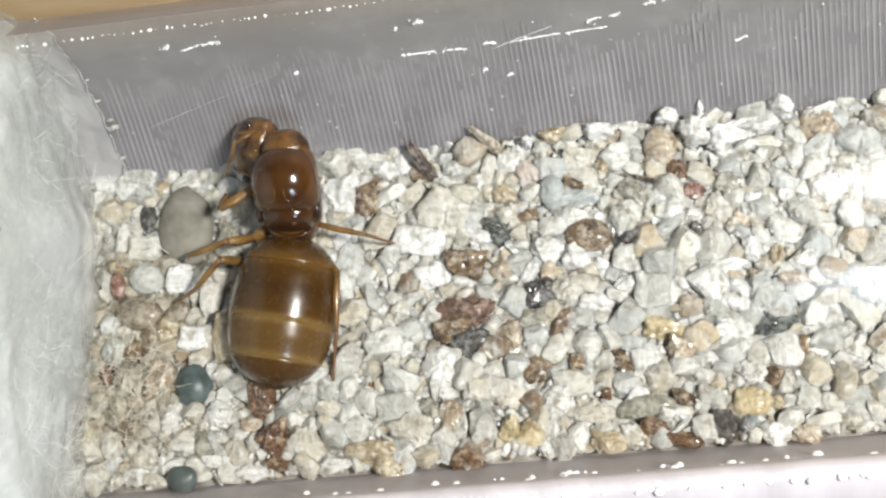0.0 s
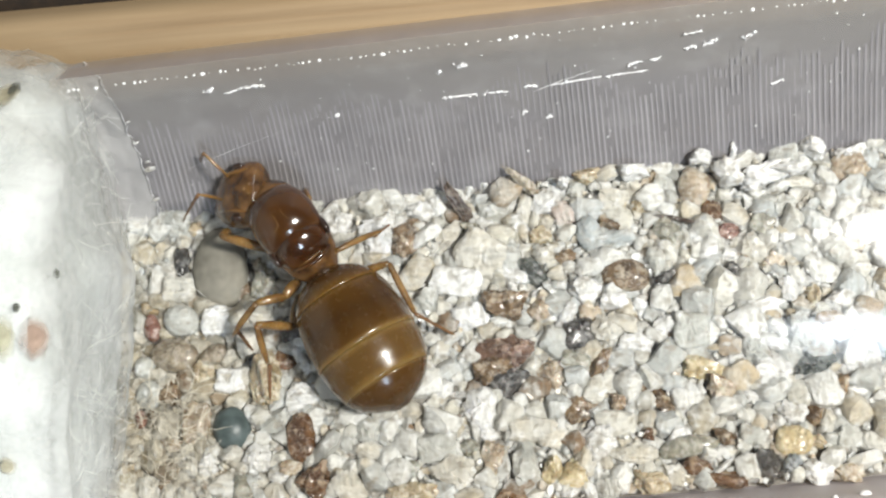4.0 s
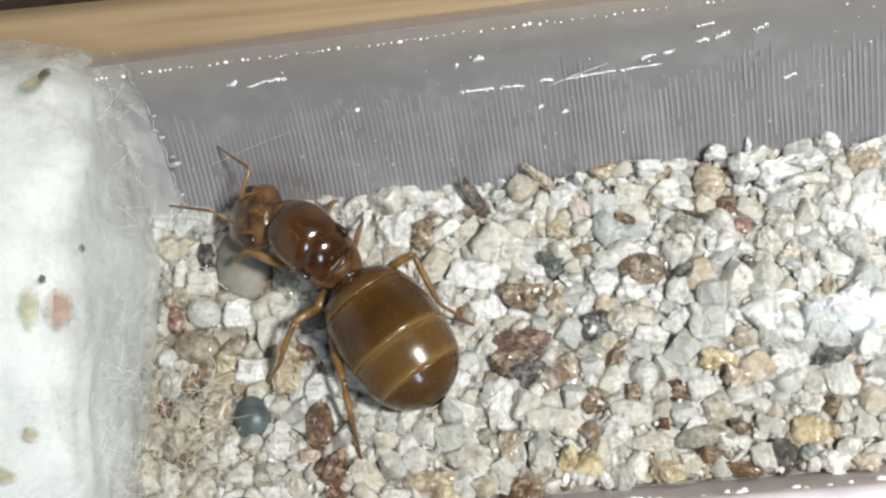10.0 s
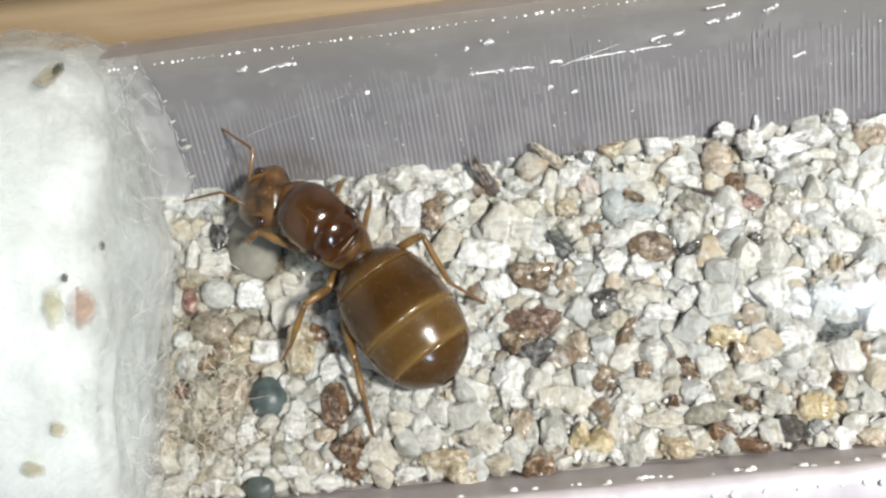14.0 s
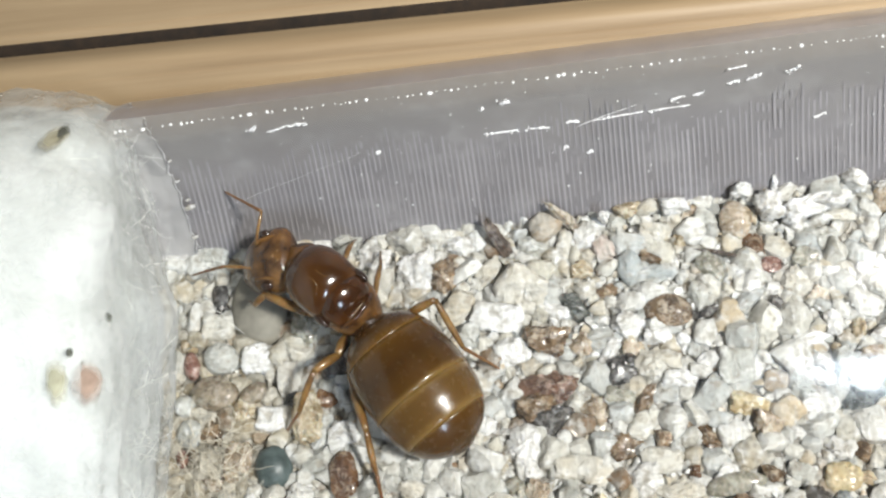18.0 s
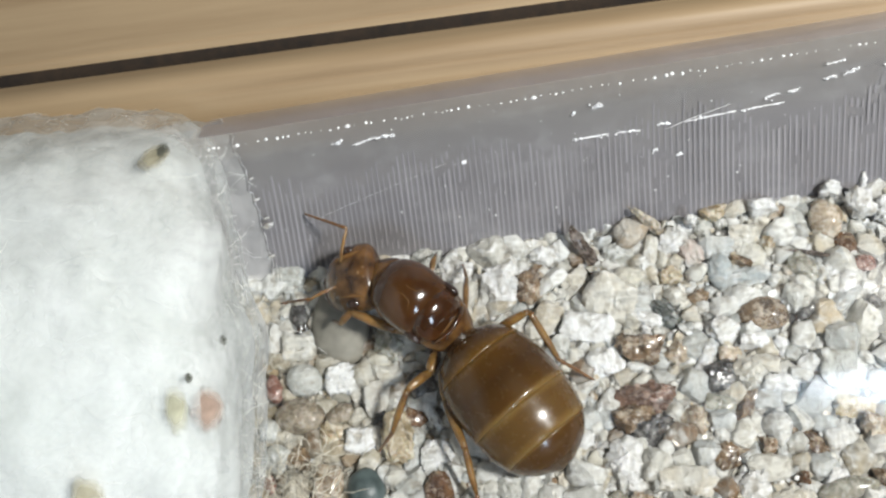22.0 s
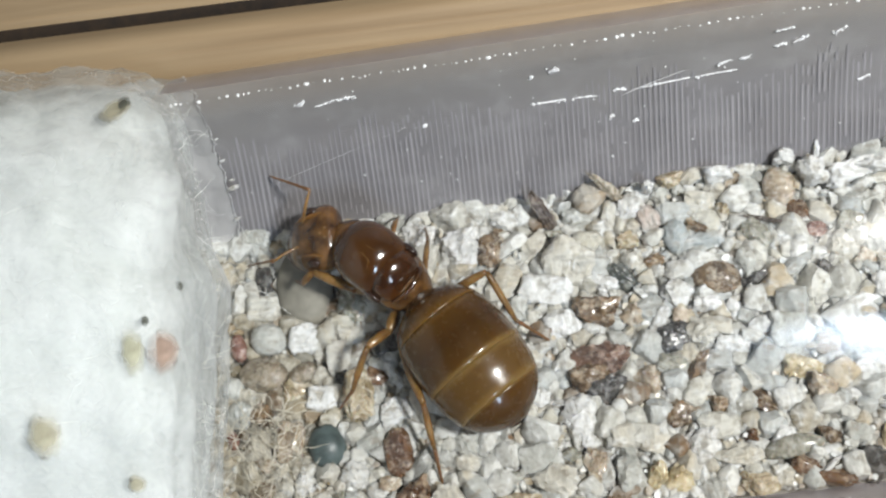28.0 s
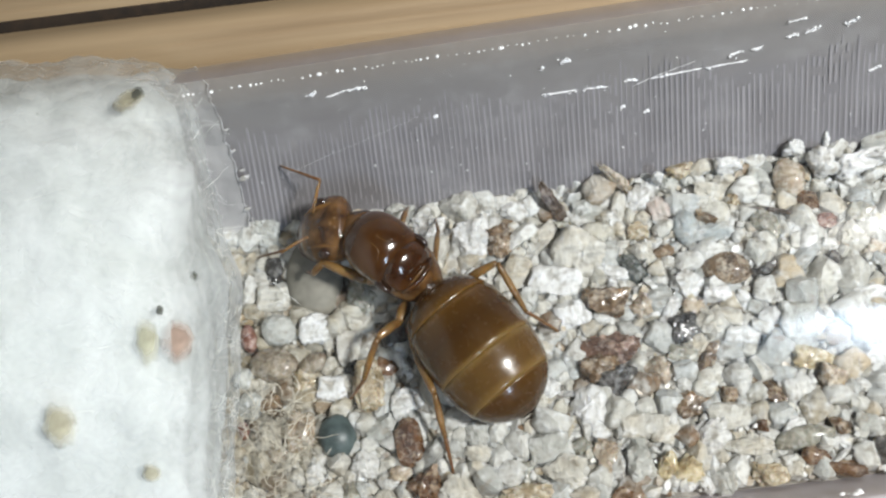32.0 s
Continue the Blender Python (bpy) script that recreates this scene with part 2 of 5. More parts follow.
def flake_material():
    n = Nodes("glinting_mica")
    col = n.ramp(n.add("ShaderNodeNewGeometry").outputs["Random Per Island"], CREAMS, "CONSTANT")
    obj = n.coords("Object")
    fine, spot = n.noise(obj, 6000.0, 4), n.noise(obj, 2500.0, 3)
    col = n.mix(n.ramp(spot, [(0.45, (0, 0, 0)), (0.65, (0.8, 0.8, 0.8))]), col, (0.74, 0.74, 0.71))
    return n.set(Base_Color=col, Roughness=0.28, Specular_IOR_Level=0.7, Normal=n.bump(n.math("ADD", fine, spot), 0.7, 0.05), Subsurface_Weight=0.5, Subsurface_Radius=(1, 0.9, 0.8), Subsurface_Scale=0.0002).m


def stone_material(name, dark, light, rough=0.4, scale=2500.0, bump=0.4, metal=0.0):
    n = Nodes(name)
    obj = n.coords("Object")
    fine, broad = n.noise(obj, scale * 2, 6, 0.65), n.noise(obj, scale * 0.5, 3)
    f = n.math("ADD", n.math("MULTIPLY", fine, 0.55), n.math("MULTIPLY", broad, 0.45))
    col = n.ramp(f, [(0.36, dark), (0.64, light)])
    return n.set(Base_Color=col, Roughness=rough, Metallic=metal, Normal=n.bump(fine, bump, 0.04)).m


def glassy_mica(name, dark, light, pale):
    """Half-clear brown mica: dark cracks, pale worn spots and small glints."""
    n = Nodes(name)
    obj = n.add("ShaderNodeNewGeometry").outputs["Position"]
    fine, broad, wear = n.noise(obj, 6500.0, 5, 0.7), n.noise(obj, 2600.0, 4, 0.65), n.noise(obj, 4200.0, 4, 0.7)
    col = n.ramp(broad, [(0.36, dark), (0.64, light)])
    col = n.mix(n.ramp(fine, [(0.34, (0.7, 0.7, 0.7)), (0.50, (0, 0, 0))]), col, tuple(0.4 * c for c in dark))
    col = n.mix(n.ramp(wear, [(0.50, (0, 0, 0)), (0.66, (0.75, 0.75, 0.75))]), col, pale)
    return n.set(Base_Color=col, Roughness=n.ramp(wear, [(0.4, (0.12,) * 3), (0.62, (0.45,) * 3)]), Normal=n.bump(n.math("ADD", fine, wear), 0.8, 0.07), Specular_IOR_Level=0.7,
                 Subsurface_Weight=0.25, Subsurface_Radius=(1.0, 0.6, 0.3), Subsurface_Scale=0.0003, Coat_Weight=0.4, Coat_Roughness=0.16).m


def chitin(name, dark, light, rough=0.22, scale=900.0, sss=0.25, relief=0.06):
    n = Nodes(name)
    obj = n.coords("Object")
    cloud = n.noise(obj, scale, 3, 0.5)
    fine = n.noise(obj, scale * 9, 4, 0.6)
    col = n.ramp(cloud, [(0.35, dark), (0.65, light)])
    return n.set(Base_Color=col, Roughness=n.ramp(fine, [(0.3, (rough * 0.8,) * 3), (0.7, (rough * 1.35,) * 3)]), Normal=n.bump(fine if relief < 0.1 else n.noise(obj, scale * 2.5, 5, 0.6), relief, 0.01 if relief < 0.1 else 0.04),
                 Subsurface_Weight=sss, Subsurface_Radius=(1.0, 0.45, 0.12), Subsurface_Scale=0.0004, Coat_Weight=0.5, Coat_Roughness=0.12).m


def gaster_material():
    """Amber plates, each paler towards its hind rim; the bands run round the body."""
    n = Nodes("banded_amber_chitin")
    obj = n.coords("Object")
    along = n.add("ShaderNodeSeparateXYZ", Vector=obj).outputs[0]
    cloud, fine = n.noise(obj, 700.0, 4, 0.6), n.noise(obj, 6000.0, 4, 0.6)
    s = n.math("ADD", n.math("MULTIPLY", along, -1000.0 / 3.85), n.math("MULTIPLY", n.math("SUBTRACT", cloud, 0.5), 0.05))
    dark, mid, olive, gold, pale = (0.037, 0.0145, 0.0018), (0.064, 0.0275, 0.0036), (0.100, 0.053, 0.014), (0.130, 0.064, 0.010), (0.19, 0.115, 0.034)
    col = n.ramp(s, [(0.0, dark), (0.14, mid), (0.205, gold), (0.25, mid), (0.38, dark), (0.53, mid), (0.575, pale), (0.62, olive), (0.76, olive), (0.815, pale), (0.835, mid), (1.0, dark)])
    col = n.mix(n.math("MULTIPLY", cloud, 0.3), col, (0.082, 0.040, 0.0065))
    return n.set(Base_Color=col, Roughness=n.ramp(fine, [(0.3, (0.20,) * 3), (0.7, (0.30,) * 3)]), Specular_IOR_Level=0.35, Normal=n.bump(fine, 0.09, 0.012), Subsurface_Weight=0.2,
                 Subsurface_Radius=(1.0, 0.45, 0.12), Subsurface_Scale=0.0004, Coat_Weight=0.45, Coat_Roughness=0.12).m


def cotton_material():
    n = Nodes("cotton_wool")
    obj = n.coords("Object")
    fluff = n.noise(n.coords("Object", (1, 1.0, 1.0)), 420.0, 8, 0.7)
    big = n.noise(obj, 380.0, 4)
    col = n.ramp(big, [(0.3, (0.67, 0.705, 0.695)), (0.65, (0.86, 0.88, 0.885))])
    return n.set(Base_Color=col, Roughness=0.95, Normal=n.bump(fluff, 0.12, 0.1), Subsurface_Weight=0.6, Subsurface_Radius=(1, 1, 1), Subsurface_Scale=0.0008).m


def veil_material(name, cover):
    """A thin layer of loose cotton: fibres with clear gaps between them."""
    n = Nodes(name)
    obj = n.coords("Object", (1, 1, 1))
    warp = n.add("ShaderNodeTexNoise", Vector=obj, Scale=500.0, Detail=3.0).outputs["Color"]
    scaled = n.add("ShaderNodeVectorMath", i0=warp, i1=(0.0012, 0.0012, 0.0012))
    scaled.operation = "MULTIPLY"
    bent = n.add("ShaderNodeVectorMath", i0=obj, i1=scaled.outputs[0])
    threads, cloud = n.noise(bent.outputs[0], 2600.0, 4, 0.6), n.noise(obj, 420.0, 4, 0.6)
    f = n.math("ADD", n.math("MULTIPLY", threads, 0.5), n.math("MULTIPLY", cloud, 0.5))
    n.set(Base_Color=n.ramp(cloud, [(0.3, (0.62, 0.65, 0.63)), (0.7, (0.86, 0.88, 0.885))]), Roughness=0.95)
    clear = n.add("ShaderNodeBsdfTransparent")
    fac = n.ramp(f, [(0.5 - cover * 0.3 - 0.17, (0, 0, 0)), (0.5 - cover * 0.3 + 0.22, (cover, cover, cover))])
    return n.shader(n.add("ShaderNodeMixShader", Fac=fac, i1=clear.outputs[0], i2=n.b.outputs[0]).outputs[0])


def stain(name, colour, cover):
    """Bits caught under loose fibres: solid in the middle, lost in the fluff towards the rim."""
    n = Nodes(name)
    gen = n.add("ShaderNodeVectorMath", i0=n.coords("Generated"), i1=(0.5, 0.5, 0.5))
    gen.operation = "SUBTRACT"
    flat = n.add("ShaderNodeVectorMath", i0=gen.outputs[0], i1=(2.0, 2.0, 0.0))
    flat.operation = "MULTIPLY"
    far = n.add("ShaderNodeVectorMath", i0=flat.outputs[0])
    far.operation = "LENGTH"
    cloud = n.noise(n.coords("Object"), 2600.0, 4, 0.65)
    edge = n.math("ADD", far.outputs["Value"], n.math("MULTIPLY", n.math("SUBTRACT", cloud, 0.5), 1.1))
    n.set(Base_Color=n.ramp(cloud, [(0.35, tuple(0.8 * c for c in colour)), (0.65, tuple(min(1, 1.25 * c) for c in colour))]), Roughness=0.9)
    clear = n.add("ShaderNodeBsdfTransparent")
    fac = n.ramp(edge, [(0.35, (cover,) * 3), (0.95, (0, 0, 0))])
    return n.shader(n.add("ShaderNodeMixShader", Fac=fac, i1=clear.outputs[0], i2=n.b.outputs[0]).outputs[0])


M = dict(
    wood=wood_material(),
    gap=stone_material("painted_gap_shade", (0.006, 0.003, 0.0015), (0.02, 0.011, 0.005), 0.9),
    glass=thin_glass("clear_tube", (0.985, 0.985, 0.99), (1, 1, 1), 0.16, 1.0),
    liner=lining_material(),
    rib=hazy_plastic("pale_rib", (0.30, 0.288, 0.303), 0.12, 0.3),
    rimhaze=hazy_plastic("glass_edge_haze", (0.25, 0.24, 0.27), 0.12),
    film=hazy_plastic("milky_film", (0.58, 0.57, 0.555), 0.62, 0.3, 700.0),
    sheet=hazy_plastic("lilac_sheet", (0.50, 0.47, 0.51), 0.0, 0.5),
    # near-white, so that beads and scratches show as painted glints
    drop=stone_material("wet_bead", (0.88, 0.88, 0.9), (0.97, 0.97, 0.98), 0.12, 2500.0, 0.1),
    cotton=cotton_material(),
    veil=veil_material("cotton_veil", 0.66),
    veil_thin=veil_material("thin_cotton_veil", 0.42),
    fibre=stone_material("cotton_fibre", (0.80, 0.80, 0.74), (0.9, 0.9, 0.88), 0.7),
    silk=stone_material("tan_fibre", (0.54, 0.49, 0.38), (0.78, 0.74, 0.64), 0.5),
    # grey dust, darkened to paint the shade between the grains
    bed=stone_material("dust_with_gap_shade", (0.09, 0.08, 0.065), (0.42, 0.405, 0.37), 0.6, 2600.0, 0.9),
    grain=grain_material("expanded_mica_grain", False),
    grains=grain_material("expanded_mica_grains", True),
    flake=flake_material(),
    grey=stone_material("grey_pebble", (0.15, 0.14, 0.115), (0.26, 0.245, 0.205), 0.75, 1400, 0.12),
    teal=stone_material("dark_teal_pebble", (0.040, 0.055, 0.055), (0.10, 0.13, 0.13), 0.4, 1800),
    brown=glassy_mica("brown_mica", (0.065, 0.041, 0.023), (0.27, 0.185, 0.108), (0.56, 0.49, 0.39)),
    rust=glassy_mica("rust_brown_grain", (0.055, 0.024, 0.010), (0.17, 0.088, 0.038), (0.42, 0.33, 0.23)),
    black=glassy_mica("blackish_grain", (0.018, 0.016, 0.015), (0.085, 0.08, 0.075), (0.24, 0.235, 0.225)),
    red=glassy_mica("red_grain", (0.16, 0.07, 0.052), (0.30, 0.165, 0.125), (0.52, 0.42, 0.37)),
    tan=glassy_mica("tan_grain", (0.27, 0.205, 0.14), (0.52, 0.44, 0.34), (0.72, 0.68, 0.60)),
    olive=glassy_mica("olive_grey_grain", (0.20, 0.19, 0.15), (0.38, 0.37, 0.31), (0.58, 0.58, 0.53)),
    gold=glassy_mica("golden_mica", (0.23, 0.175, 0.10), (0.52, 0.44, 0.31), (0.78, 0.74, 0.63)),
    white=pale_mica("white_mica", (0.86, 0.86, 0.84)),
    cream=pale_mica("cream_mica", (0.64, 0.605, 0.52)),
    clear=pale_mica("pale_grey_quartz", (0.48, 0.49, 0.46)),
    bluish=pale_mica("pale_blue_grey_quartz", (0.41, 0.45, 0.46)),
    pink=pale_mica("pale_pink_mica", (0.56, 0.46, 0.41)),
    amber=glassy_mica("brown_quartz", (0.17, 0.135, 0.095), (0.33, 0.28, 0.21), (0.48, 0.44, 0.37)),
    ochre=glassy_mica("ochre_mica", (0.36, 0.28, 0.15), (0.58, 0.49, 0.31), (0.72, 0.66, 0.50)),
    redbrown=glassy_mica("red_brown_mica", (0.085, 0.052, 0.038), (0.28, 0.172, 0.125), (0.62, 0.49, 0.41)),
    dgreen=glassy_mica("dark_green_grey_mica", (0.03, 0.034, 0.03), (0.10, 0.11, 0.10), (0.25, 0.26, 0.24)),
    slate=glassy_mica("slate_grain", (0.09, 0.10, 0.105), (0.22, 0.24, 0.25), (0.40, 0.42, 0.42)),
    bark=glassy_mica("dark_bark", (0.04, 0.028, 0.022), (0.13, 0.10, 0.08), (0.25, 0.21, 0.18)),
    straw=glassy_mica("straw", (0.24, 0.20, 0.15), (0.48, 0.43, 0.35), (0.66, 0.62, 0.54)),
    scutum=chitin("amber_red_chitin", (0.032, 0.011, 0.002), (0.076, 0.029, 0.005), 0.15, 900, 0.15),
    thorax=chitin("red_brown_chitin", (0.027, 0.009, 0.002), (0.066, 0.023, 0.0045), 0.15, 900, 0.15),
    head=chitin("amber_brown_chitin", (0.034, 0.013, 0.003), (0.150, 0.072, 0.020), 0.18, 2600, 0.15, 0.8),
    gaster=chitin("amber_gaster", (0.058, 0.025, 0.004), (0.10, 0.047, 0.009), 0.17, 500, 0.15),
    gaster_pale=chitin("olive_amber_gaster", (0.11, 0.062, 0.015), (0.19, 0.115, 0.034), 0.17, 500, 0.15),
    banded=gaster_material(),
    leg=chitin("honey_leg", (0.095, 0.047, 0.012), (0.215, 0.120, 0.036), 0.24, 2500, 0.25),
    tarsus=chitin("brown_foot", (0.10, 0.045, 0.014), (0.20, 0.10, 0.034), 0.3, 900, 0.15),
    speck_red=stain("faded_red_speck", (0.42, 0.30, 0.235), 0.8),
    speck_pale=stain("faded_olive_speck", (0.50, 0.48, 0.33), 0.6),
    speck_tan=stain("faded_tan_speck", (0.52, 0.48, 0.34), 0.6),
    speck_dark=stain("faded_dark_speck", (0.10, 0.105, 0.085), 0.85),
    seam=chitin("amber_seam", (0.09, 0.040, 0.009), (0.16, 0.078, 0.02), 0.2, 900, 0.15),
    eye=chitin("dark_eye", (0.012, 0.006, 0.004), (0.03, 0.014, 0.008), 0.2, 900, 0.0),
)

# ---- the tube on the table ----
AXIS_Y, AXIS_Z, R_IN, R_OUT, TABLE_Z = 0.1, 5.8, 5.35, 5.9, -0.1


def sand_height(x, y):
    z = 3.02 - 0.184 * y
    z += 0.10 * noise.noise(Vector((x * 0.5, y * 0.5, 3.1))) + 0.06 * noise.noise(Vector((x * 1.7, y * 1.7, 9.2)))
    return z


def back_wall(z):
    """How far back the lining stands at a height."""
    zs = (1.2, 2.5, 3.5, 4.64, 5.6, 6.6, 7.4, 7.85, 8.4)
    ys = (2.35, 3.0, 3.55, 4.15, 4.6, 4.90, 5.04, 5.09, 5.17)
    return float(np.interp(z, zs, ys))


def plank(name, y0, y1, z_top, thick, x0=-60, x1=60, lean=-1.4):
    bm = bmesh.new()
    bmesh.ops.create_cube(bm, size=1.0, matrix=Matrix.Translation(((x0 + x1) / 2, (y0 + y1) / 2, z_top - thick / 2)) @ Matrix.Diagonal((x1 - x0, y1 - y0, thick, 1)))
    bmesh.ops.bevel(bm, geom=bm.edges[:], offset=0.12, segments=3, affect="EDGES")
    ob = part(name, bm, M["wood"], None)
    ob.matrix_world = mm_pose(0, 0, 0, 0, 0, lean)
    return tagged(ob, kind="structure")


# the table under the tube, and a wooden rack beside it whose boards stand nearly as high as the tube
plank("floor_board", -60.0, 60.0, TABLE_Z, 12.0)
RACK_Z = 8.6
plank("trim_rack_board", 6.74, 60.0, RACK_Z, RACK_Z - TABLE_Z - 0.01, lean=-1.9)
plank("trim_rack_strip", 5.5, 6.36, RACK_Z, RACK_Z - TABLE_Z - 0.01, lean=-1.9)
# added dark strip that stands in for the shade in the gap
bm = bmesh.new()
bmesh.ops.create_cube(bm, size=1.0, matrix=Matrix.Translation((0, 6.55, RACK_Z - 1.3)) @ Matrix.Diagonal((118, 0.39, 2.0, 1)))
seam = tagged(part("trim_rack_seam", bm, M["gap"], None, smooth=False), kind="structure")
seam.matrix_world = mm_pose(0, 0, 0, 0, 0, -1.9)


def shell(r, a0, a1, x0, x1, nx=2, na=64):
    bm = bmesh.new()
    rows = [[bm.verts.new((x0 + (x1 - x0) * i / nx, AXIS_Y + r * math.cos(a0 + (a1 - a0) * k / na), AXIS_Z + r * math.sin(a0 + (a1 - a0) * k / na)))
             for k in range(na + 1)] for i in range(nx + 1)]
    for a, b in zip(rows, rows[1:]):
        for k in range(na):
            bm.faces.new((a[k], b[k], b[k + 1], a[k + 1]))
    return bm


test_tube = tagged(empty("test_tube"), "clear round test tube lying on a pale wooden board", "test tube")
outer = shell(R_OUT, 0, 2 * math.pi, -8.95, 34, 2, 128)
wall = part("tube_wall", outer, M["glass"], test_tube)
wall.visible_shadow = False
# added strip: the lilac haze of glass seen edge-on is painted on it
rim = part("back_rim", shell(R_OUT - 0.06, -0.5, 0.72, -8.9, 30, 2, 24), M["rimhaze"], test_tube, "lilac tinted edge of the tube wall")
rim.visible_shadow = False


def lining(profile, x0, x1, nx):
    bm = bmesh.new()
    rows = []
    for i in range(nx + 1):
        x = x0 + (x1 - x0) * i / nx
        rows.append([bm.verts.new((x, y + 0.03 * noise.noise(Vector((x * 0.8, z, 1))), z)) for y, z in profile])
    for a, b in zip(rows, rows[1:]):
        for k in range(len(profile) - 1):
            bm.faces.new((a[k], b[k], b[k + 1], a[k + 1]))
    return bm


BACK = [(back_wall(1.2 + 7.2 * k / 30), 1.2 + 7.2 * k / 30) for k in range(31)]
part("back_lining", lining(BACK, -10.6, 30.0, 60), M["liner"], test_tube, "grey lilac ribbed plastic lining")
# bulges past the glass so that lilac fills the view's lower edge
FRONT = [(-4.75, 2.0), (-5.12, 3.4), (-5.26, 4.4), (-5.36, 5.4), (-5.46, 6.2), (-5.56, 6.6), (-5.9, 6.45), (-6.35, 6.1), (-6.7, 5.6), (-6.9, 4.0), (-7.0, 2.0), (-7.0, 0.0)]
part("front_lining", lining(FRONT, -10.6, 30.0, 60), M["sheet"], test_tube, "pale lilac frosted plastic lining")

# fine rings pressed into the back lining, leaned to look upright in the view
verts, faces = [], []
x = -9.0
rng = random.Random(4)
while x < 22.0:
    w = rng.uniform(0.018, 0.034)
    top = 5.75 + 1.0 * noise.noise(Vector((x * 0.35, 0, 0))) + rng.uniform(-0.5, 0.3)
    low = 1.6
    n0 = len(verts)
    steps = 14
    for k in range(steps + 1):
        z = low + (top - low) * k / steps
        y = back_wall(z) - 0.012
        taper = 1.0 if k < steps - 3 else (steps - k) / 3.5 + 0.1
        lift = 0.015 * taper
        lean = x - 0.02 * (x + 1.0) * (z - 3.0)
        verts += [(lean - w, y, z), (lean, y - lift, z - lift * 0.4), (lean + w, y, z)]
    for k in range(steps):
        a = n0 + 3 * k
        if noise.noise(Vector((x * 1.1, k * 0.7, 3.0))) + 0.5 * noise.noise(Vector((x * 6.0, k * 0.9, 3.0))) > 0.42:
            continue
        faces += [(a, a + 1, a + 4, a + 3), (a + 1, a + 2, a + 5, a + 4)]
    x += rng.uniform(0.125, 0.155)
ob = part_of("rib", mesh_from(verts, faces, "rib"), M["rib"], test_tube, "fine pale rings pressed in the lining")
ob["kind"] = "stuff"


def beads(name, places, material, parent, label, seed):
    """Many tiny white blobs for painted glints, joined into one mesh: (x, y, z, radius)."""
    rng = random.Random(seed)
    verts, faces = [], []
    for x, y, z, r in places:
        n0 = len(verts)
        sx = rng.uniform(0.8, 1.6)
        for j in range(1, 4):
            for k in range(7):
                a, b = math.pi * j / 4, 2 * math.pi * k / 7
                verts.append((x + r * sx * math.sin(a) * math.cos(b), y + r * math.sin(a) * math.sin(b), z + r * math.cos(a)))
        verts += [(x, y, z + r), (x, y, z - r)]
        for j in range(2):
            for k in range(7):
                faces.append((n0 + 7 * j + k, n0 + 7 * j + 7 + k, n0 + 7 * j + 7 + (k + 1) % 7, n0 + 7 * j + (k + 1) % 7))
        for k in range(7):
            faces += [(n0 + 21, n0 + k, n0 + (k + 1) % 7), (n0 + 22, n0 + 14 + (k + 1) % 7, n0 + 14 + k)]
    ob = part_of(name, mesh_from(verts, faces, name), material, parent, label)
    ob["kind"] = "stuff"
    return ob


# white beads painted as the wall's glints; the row sits along the view line
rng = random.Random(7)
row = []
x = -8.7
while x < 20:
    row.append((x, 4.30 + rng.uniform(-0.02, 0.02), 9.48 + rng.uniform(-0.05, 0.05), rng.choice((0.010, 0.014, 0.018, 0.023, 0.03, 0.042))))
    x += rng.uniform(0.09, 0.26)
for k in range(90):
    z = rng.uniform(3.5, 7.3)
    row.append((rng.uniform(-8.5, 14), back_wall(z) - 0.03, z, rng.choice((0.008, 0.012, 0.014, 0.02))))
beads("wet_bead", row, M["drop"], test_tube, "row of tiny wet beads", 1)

# white beads painted as blurred glints along the front wall
rng = random.Random(17)
row = []
for k in range(520):
    x = rng.uniform(-9, 18)
    u = rng.random()
    row.append((x, -5.40 - 0.5 * u, 5.75 + 0.85 * u ** 0.6 - (0.25 * (u - 0.6) if u > 0.6 else 0.0), rng.choice((0.03, 0.045, 0.06, 0.08, 0.1))))
beads("wet_bead", row, M["drop"], test_tube, "scattered tiny wet beads", 2)

